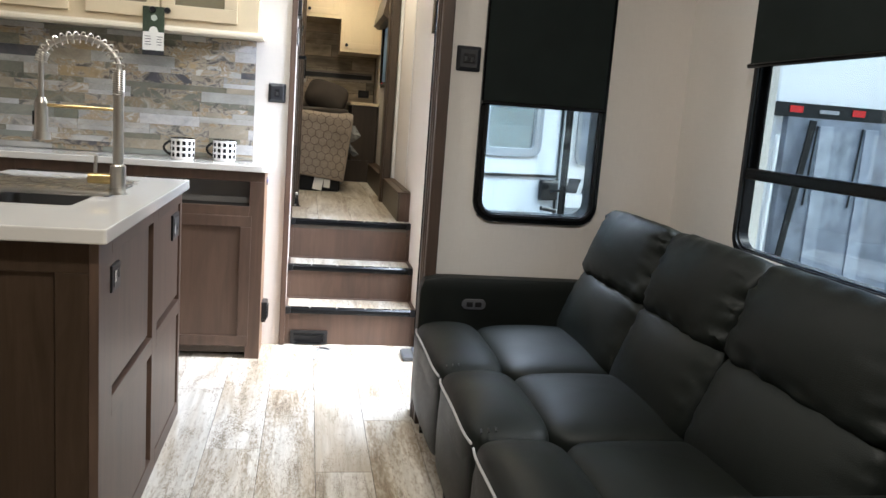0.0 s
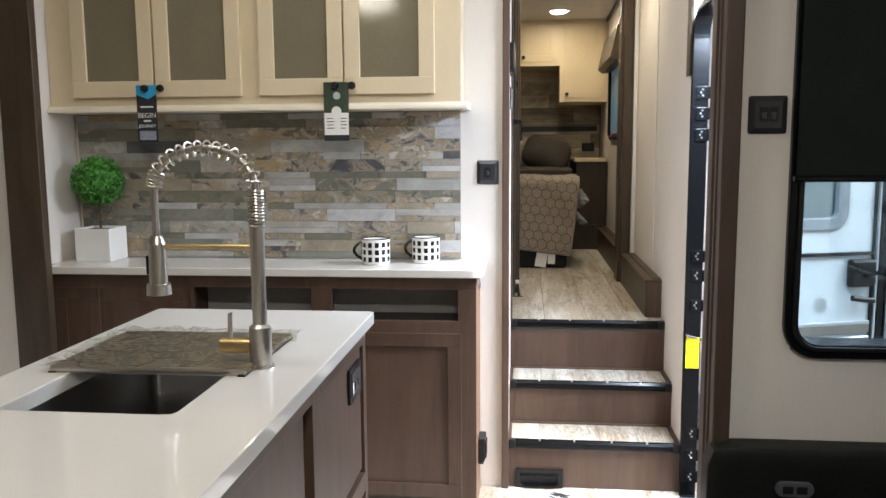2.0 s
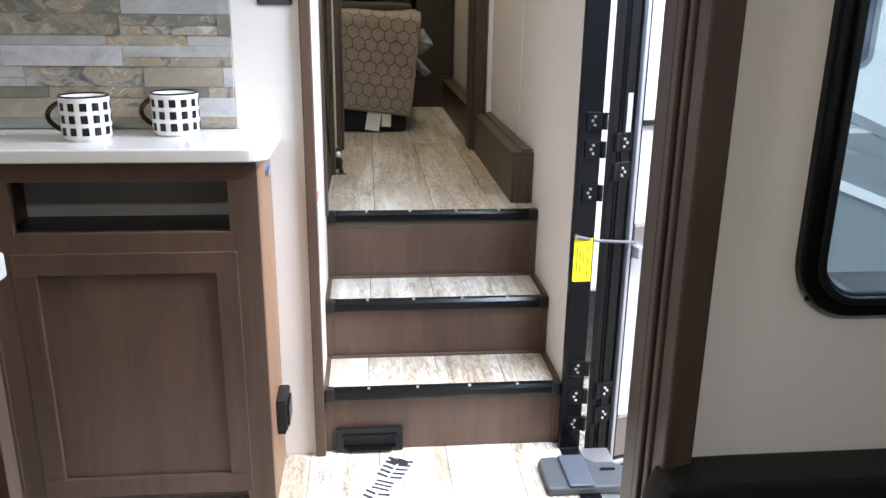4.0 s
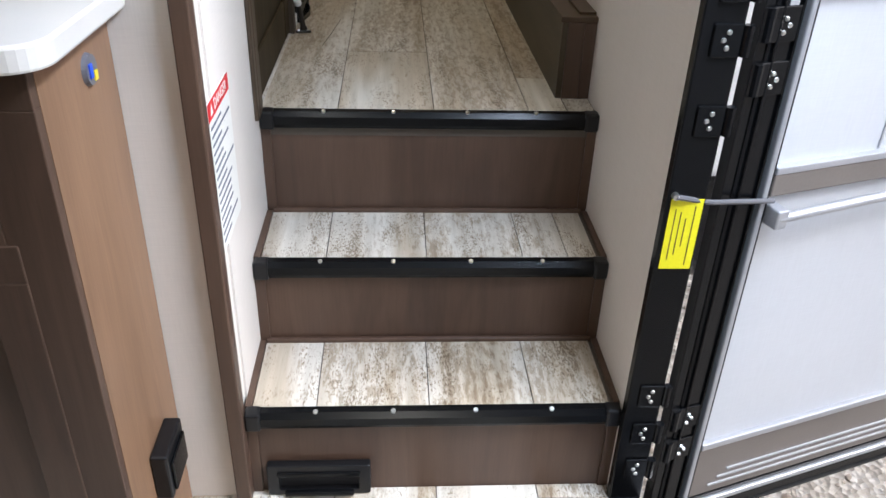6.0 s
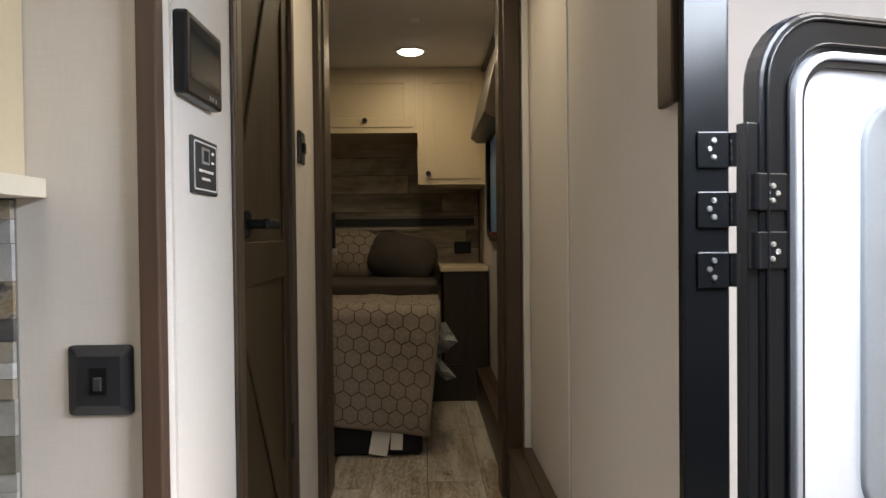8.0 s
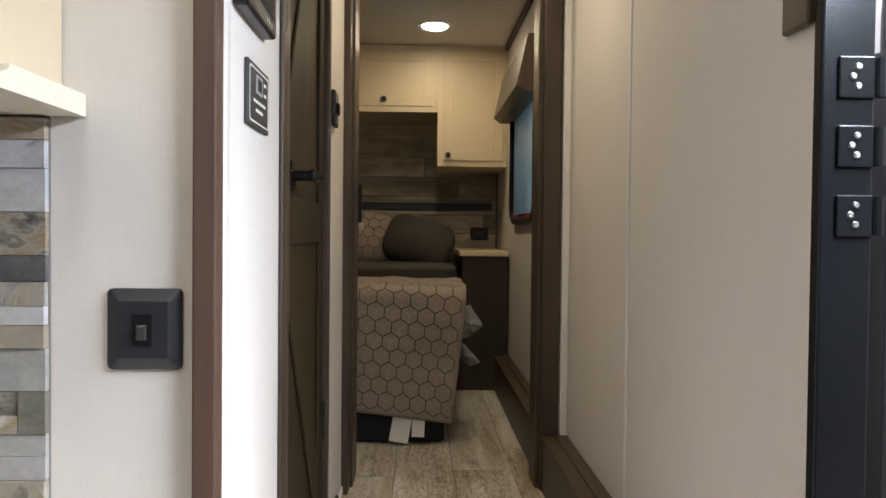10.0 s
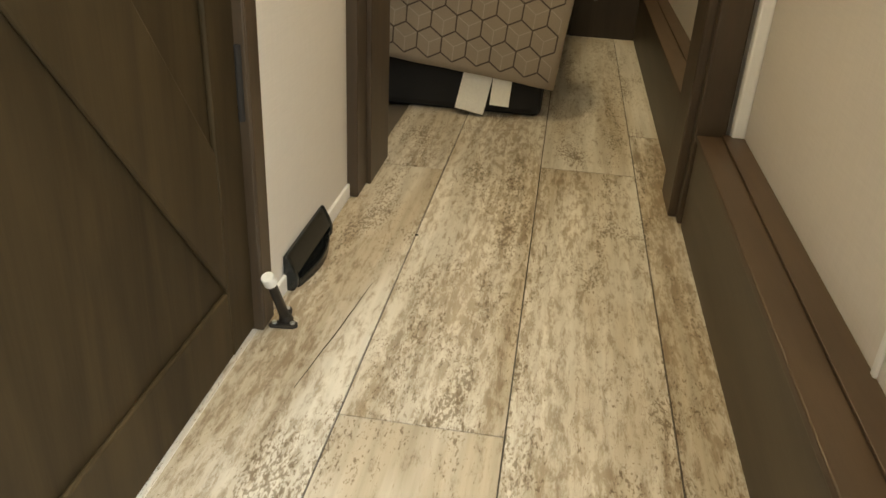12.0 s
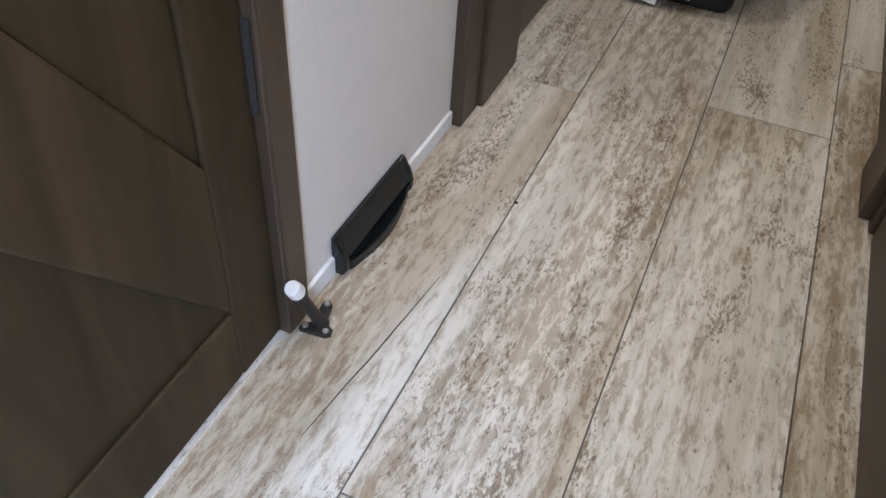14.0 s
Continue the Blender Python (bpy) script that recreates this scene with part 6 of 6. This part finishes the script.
VAN = plain("trailer_white", (0.80, 0.81, 0.82), 0.35, 0, 20, 0.03)
VGREY = plain("trailer_grey", (0.25, 0.27, 0.29), 0.45)
VDARK = plain("dark_vinyl", (0.20, 0.225, 0.275), 0.6, 0, 8, 0.5)
PLEAT = plain("pale_vinyl", (0.29, 0.32, 0.38), 0.6, 0, 8, 0.4)
RED = plain("red_lens", (0.5, 0.02, 0.02), 0.25)
ty = 7.4
tv = thing("parked_trailer", (4.9, 8.4, GZ), "white parked trailer with grey stripes and dark lettering", "trailer")
# body stretched left past its corner post, its white standing in for bright sky
part("body", boxes((3.55, 5.95, ty, 10.6, -0.35, 2.95)), VAN, tv, bevel=0.05, segments=3)
part("lower_panel", boxes((4.36, 5.75, ty - 0.012, ty, -0.35, 0.58)), VGREY, tv, "grey lower panel")
part("corner_post", boxes((4.34, 4.44, ty - 0.02, ty, -0.35, 2.3)), VGREY, tv, "grey corner post")
part("belt_line", boxes((4.44, 5.75, ty - 0.016, ty, 0.58, 0.61)), VAN, tv)
for (ax, az), (bx, bz) in (((4.95, 0.70), (5.7, 0.38)), ((4.60, 0.44), (5.7, 0.02))):
    part("stripe", prism(bmesh.new(), [(ax, az), (bx, bz), (bx, bz + 0.06), (ax, az + 0.06)], 1, ty - 0.022, ty - 0.002), VGREY if az > 0.6 else VAN, tv, "diagonal stripe")
wn_ = part("window", ring(bmesh.new(), rounded(4.50, 5.15, 0.93, 1.75, 0.08, 6), rounded(4.53, 5.12, 0.96, 1.72, 0.05, 6), 1, ty - 0.02, ty), VGREY, tv)
part("pane", boxes((4.515, 5.135, ty - 0.006, ty - 0.002, 0.945, 1.735)), VDARK, wn_)
for x0, pts in ((4.445, [(0.0, 0.0), (0.10, 0.0), (0.13, 0.15), (0.03, 0.15)]), (4.585, [(0.0, 0.0), (0.03, 0.0), (0.06, 0.15), (0.03, 0.15)]), (4.62, [(0.0, 0.06), (0.10, 0.08), (0.11, 0.15), (0.02, 0.15)])):
    part("emblem_bar", prism(bmesh.new(), [(x0 + a, 0.70 + 0.8 * b) for a, b in pts], 1, ty - 0.006, ty - 0.001), INK, tv, "dark emblem bar")
for x in (4.3, 5.4):
    w = part("wheel", rods(((x, ty + 0.1, GZ + 0.33), (x, ty + 0.32, GZ + 0.33), 0.33, 0.33, 28)), BLACK, tv)
    part("rim", rods(((x, ty + 0.09, GZ + 0.33), (x, ty + 0.1, GZ + 0.33), 0.2, 0.2, 24)), GASKET, w)
t2 = thing("toy_hauler", (7.1, 8.4, GZ), "trailer rear with a dark folded ramp and red lights", "trailer")
part("body", boxes((6.22, 8.6, ty + 0.02, 11.5, -0.35, 2.7)), VAN, t2, bevel=0.04, segments=3)
part("light_bar", boxes((6.18, 8.6, ty - 0.03, ty + 0.02, 1.46, 1.58)), BLACK, t2, "black light bar")
part("ramp", boxes((6.32, 8.5, ty - 0.06, ty + 0.02, -0.5, 1.46)), VDARK, t2, "dark grey ramp cover")
for x in (6.62, 7.05, 7.5, 7.95):
    part("pleat", boxes((x, x + 0.13, ty - 0.072, ty - 0.06, -0.5, 1.40)), PLEAT, t2, "paler pleat of the cover", bevel=0.006)
    part("cord", rods(((x - 0.06, ty - 0.066, 0.72), (x - 0.02, ty - 0.066, 1.40), 0.008, 0.008, 6)), BLACK, t2)
part("strap", prism(bmesh.new(), [(6.26, -0.4), (6.31, -0.4), (6.56, 1.44), (6.50, 1.44)], 1, ty - 0.11, ty - 0.09), BLACK, t2)
for x in (6.34, 6.93):
    part("tail_light", boxes((x, x + 0.12, ty - 0.04, ty - 0.03, 1.50, 1.555)), RED, t2, "red marker light")
part("plate_light", boxes((6.62, 6.8, ty - 0.04, ty - 0.03, 1.505, 1.535)), GASKET, t2)
part("grab_pole", rods(((6.12, ty - 0.2, -0.6), (6.22, ty - 0.1, 1.3), 0.018, 0.018, 10)), VAN, t2, "white pole")
part("lattice", boxes((5.78, 6.2, ty + 0.3, ty + 0.34, 0.55, 0.6), (5.78, 6.2, ty + 0.3, ty + 0.34, 0.15, 0.2), (5.78, 5.82, ty + 0.3, ty + 0.34, -0.9, 0.9)), VAN, t2)
for k in range(3):
    w = part("wheel", rods(((6.35 + 0.9 * k, ty + 0.5, GZ + 0.3), (6.35 + 0.9 * k, ty + 0.72, GZ + 0.3), 0.3, 0.3, 24)), BLACK, t2)
far = thing("distant_trailer", (12, 16, GZ), "long white trailer parked across the yard", "trailer")
part("body", boxes((3.6, 22, 16, 18.5, -0.4, 2.6)), VAN, far, bevel=0.08)
part("stripe", boxes((3.6, 22, 15.98, 16, 0.3, 0.7)), VGREY, far)
for x in range(5, 21, 3):
    part("window", boxes((x, x + 1.2, 15.97, 16, 1.1, 1.9)), VDARK, far)
    part("support", boxes((x, x + 0.12, 16.4, 16.52, GZ, -0.4)), BLACK, far)

# ---- planks, stones and boards, piece by piece ----
PW, PL, GAP, X0 = 0.1962, 1.32, 0.0011, 2.427
MESHES = {}


def block(name, sx, sy, sz, material, parent, centre):
    """One piece on a mesh that alike pieces share."""
    key = (name, round(sx, 3), round(sy, 3), round(sz, 4), material.name)
    if key not in MESHES:
        bm = boxes((-sx / 2, sx / 2, -sy / 2, sy / 2, -sz / 2, sz / 2))
        me = bpy.data.meshes.new(name)
        bm.to_mesh(me)
        bm.free()
        me.materials.append(material)
        MESHES[key] = me
    ob = new(name, MESHES[key])
    ob.parent = parent
    ob.location = Vector(centre) - ORIGIN.get(parent.name, Vector((0, 0, 0)))
    return ob


def plank_rows(parent, x0, x1, y0, y1, z, starts):
    k0, k1 = math.floor((x0 - X0) / PW + 1e-6), math.ceil((x1 - X0) / PW - 1e-6)
    for k in range(k0, k1):
        a, b = max(x0, X0 + k * PW), min(x1, X0 + (k + 1) * PW)
        if b - a < 0.008:
            continue
        joint = starts.get(k, y0 + ((k * 0.53) % 1.0) * PL)
        while joint > y0:
            joint -= PL
        y = joint
        while y < y1:
            c, d = max(y, y0), min(y + PL, y1)
            if d - c > 0.01:
                block("plank", b - a - 2 * GAP, d - c - 2 * GAP, 0.0035, FLOOR, parent, ((a + b) / 2, (c + d) / 2, z - 0.00175))
            y += PL


MAIN_JOINTS = {-1: 4.55, 0: 5.05, 1: 4.2, 2: 3.9}
plank_rows(MAIN_FLOOR, -1.598, 2.961, -2.598, 5.2555, 0.0, MAIN_JOINTS)
plank_rows(MAIN_FLOOR, 2.961, 3.84, -2.598, 4.196, 0.0, MAIN_JOINTS)
plank_rows(HALL_FLOOR, XL - 0.0005, 2.900, 5.690, 8.32, LAND, {-1: 6.90, 0: 6.10, 1: 6.967, 2: 5.911})
block("plank", 0.054, 0.085, 0.0035, FLOOR, HALL_FLOOR, (2.930, 5.733, LAND - 0.00175))
TREADV = floor_vinyl("tread_vinyl")
for y0, y1, z, cuts in ((5.2645, 5.4575, TREAD1, (2.284, 2.40, 2.606, 2.80, 2.943)), (5.4785, 5.6695, TREAD2, (2.284, 2.41, 2.605, 2.795, 2.885, 2.943))):
    for a, b in zip(cuts, cuts[1:]):
        block("tread_plank", b - a - 2 * GAP, y1 - y0, 0.0035, TREADV, st, ((a + b) / 2, (y0 + y1) / 2, z - 0.00175))

# stacked stone behind the worktop
SLATE = bpy.data.materials.new("split_slate")
nt, _, links, bs = nodes_of(SLATE)
co = nt.nodes.new("ShaderNodeTexCoord").outputs["Object"]
shift, rnd = piece_shift(nt, 50)
tone = ramp(nt, rnd, ((0.0, (0.15, 0.148, 0.12)), (0.10, (0.34, 0.34, 0.325)), (0.22, (0.13, 0.137, 0.105)), (0.34, (0.30, 0.265, 0.205)), (0.45, (0.20, 0.21, 0.185)), (0.56, (0.40, 0.39, 0.375)), (0.66, (0.155, 0.15, 0.115)), (0.76, (0.33, 0.25, 0.14)), (0.85, (0.46, 0.46, 0.47)), (0.94, (0.075, 0.075, 0.085))))
tone.node.color_ramp.interpolation = "CONSTANT"


def churned(value, gain):
    """A second random number for each stone, drawn from its first."""
    a, b = nt.nodes.new("ShaderNodeMath"), nt.nodes.new("ShaderNodeMath")
    a.operation, b.operation = "MULTIPLY", "FRACT"
    a.inputs[1].default_value = gain
    links.new(value, a.inputs[0])
    links.new(a.outputs[0], b.inputs[0])
    return b.outputs[0]


cloud = noise_tex(nt, co, 7, 6, 0.6, (1, 1, 1.6), shift, 0.8)
rust = noise_tex(nt, co, 6, 6, 0.62, (1, 1, 1.4), shift, 0.9)
flake = noise_tex(nt, co, 13, 9, 0.64, (1, 1, 1.5), shift, 0.9)
fine = noise_tex(nt, co, 130, 4, 0.6, (1, 1, 1), shift)
c = mixed(nt, tone, ramp(nt, cloud, ((0.32, (0.74, 0.73, 0.71)), (0.5, (1, 1, 1)), (0.68, (1.22, 1.2, 1.16)))), 0.85, "MULTIPLY")
speck = ramp(nt, flake, ((0.36, (0.05, 0.046, 0.046)), (0.425, (0.17, 0.15, 0.125)), (0.47, (0.34, 0.31, 0.255)), (0.54, (0.30, 0.215, 0.115)), (0.63, (0.50, 0.48, 0.44))))
speck.node.color_ramp.interpolation = "EASE"
busy = ramp(nt, churned(rnd, 37.7), ((0.0, (0.06, 0.06, 0.06)), (0.40, (0.16, 0.16, 0.16)), (0.58, (0.9, 0.9, 0.9))))
patch = ramp(nt, rust, ((0.41, (0, 0, 0)), (0.47, (0.9, 0.9, 0.9)), (0.66, (0.95, 0.95, 0.95))))
c = mixed(nt, c, speck, mixed(nt, patch, busy, 1.0, "MULTIPLY"))
c = mixed(nt, c, ramp(nt, fine, ((0.3, (0.86, 0.86, 0.86)), (0.7, (1.08, 1.08, 1.08)))), 0.7, "MULTIPLY")
links.new(c, bs.inputs["Base Color"])
bs.inputs["Roughness"].default_value = 0.6
bumped(nt, bs, mixed(nt, cloud, flake, 0.5), 0.45, 0.004)
bsplash = thing("backsplash", (1.27, YK, 0.94), "stacked split-stone backsplash in grey, tan and rust", "backsplash", kind="structure")
part("bedding", boxes((0.500, 2.081, YK - 0.004, YK - 0.0005, 0.949, 1.534)), plain("stone_joint", (0.20, 0.19, 0.17), 0.9), bsplash)
rng = random.Random(21)
z = 0.950
heights = (0.026, 0.049, 0.026, 0.049, 0.049, 0.025, 0.049, 0.049, 0.026, 0.049, 0.030, 0.049, 0.049, 0.032, 0.025)
for hgt in heights:
    x = 0.501 - 0.12 * rng.random()
    while x < 2.080:
        ln = rng.choice((0.11, 0.15, 0.19, 0.23, 0.28, 0.33, 0.38))
        a, b = max(x, 0.501), min(x + ln, 2.0805)
        # some of the tall courses are laid as two thin stones
        courses = (0.44, 0.56) if hgt > 0.04 and rng.random() < 0.22 else (1.0,)
        low = z
        for share in courses:
            tall = hgt * share
            if b - a > 0.012:
                d = 0.008 + 0.001 * rng.randint(0, 5)
                block("stone", round(b - a - 0.0009, 3), d, round(tall - 0.0008, 4), SLATE, bsplash, ((a + b) / 2, YK - 0.004 - d / 2, low + tall / 2))
            low += tall
        x += ln
    z += hgt

# weathered boards behind the bed
BARN = bpy.data.materials.new("weathered_board")
nt, _, links, bs = nodes_of(BARN)
co = nt.nodes.new("ShaderNodeTexCoord").outputs["Object"]
shift, rnd = piece_shift(nt, 30)
grain = noise_tex(nt, co, 40, 6, 0.6, (0.08, 1, 1), shift, 0.5)
blot = noise_tex(nt, co, 5, 4, 0.6, (0.4, 1, 1), shift, 0.5)
c = mixed(nt, ramp(nt, grain, ((0.3, (0.15, 0.127, 0.094)), (0.7, (0.46, 0.405, 0.315)))), ramp(nt, blot, ((0.36, (0.09, 0.077, 0.058)), (0.62, (0.62, 0.555, 0.44)))), 0.5)
c = mixed(nt, c, ramp(nt, rnd, ((0.0, (0.6, 0.6, 0.6)), (1.0, (1.7, 1.65, 1.55)))), 0.9, "MULTIPLY")
links.new(c, bs.inputs["Base Color"])
bs.inputs["Roughness"].default_value = 0.7
bumped(nt, bs, grain, 0.2, 0.002)
hw = thing("headboard_wall", (1.4, 9.03, LAND), "weathered grey-brown board wall behind the bed", "wall", kind="structure")
rng = random.Random(5)
z = LAND + 0.02
while z < 2.06:
    x = -0.2 - 0.8 * rng.random()
    while x < 2.95:
        a, b = max(x, -0.19), min(x + 1.15, 2.953)
        if b - a > 0.03:
            block("board", round(b - a - 0.003, 3), 0.016, 0.107, BARN, hw, ((a + b) / 2, 8.992, z + 0.0545))
        x += 1.15
    z += 0.11
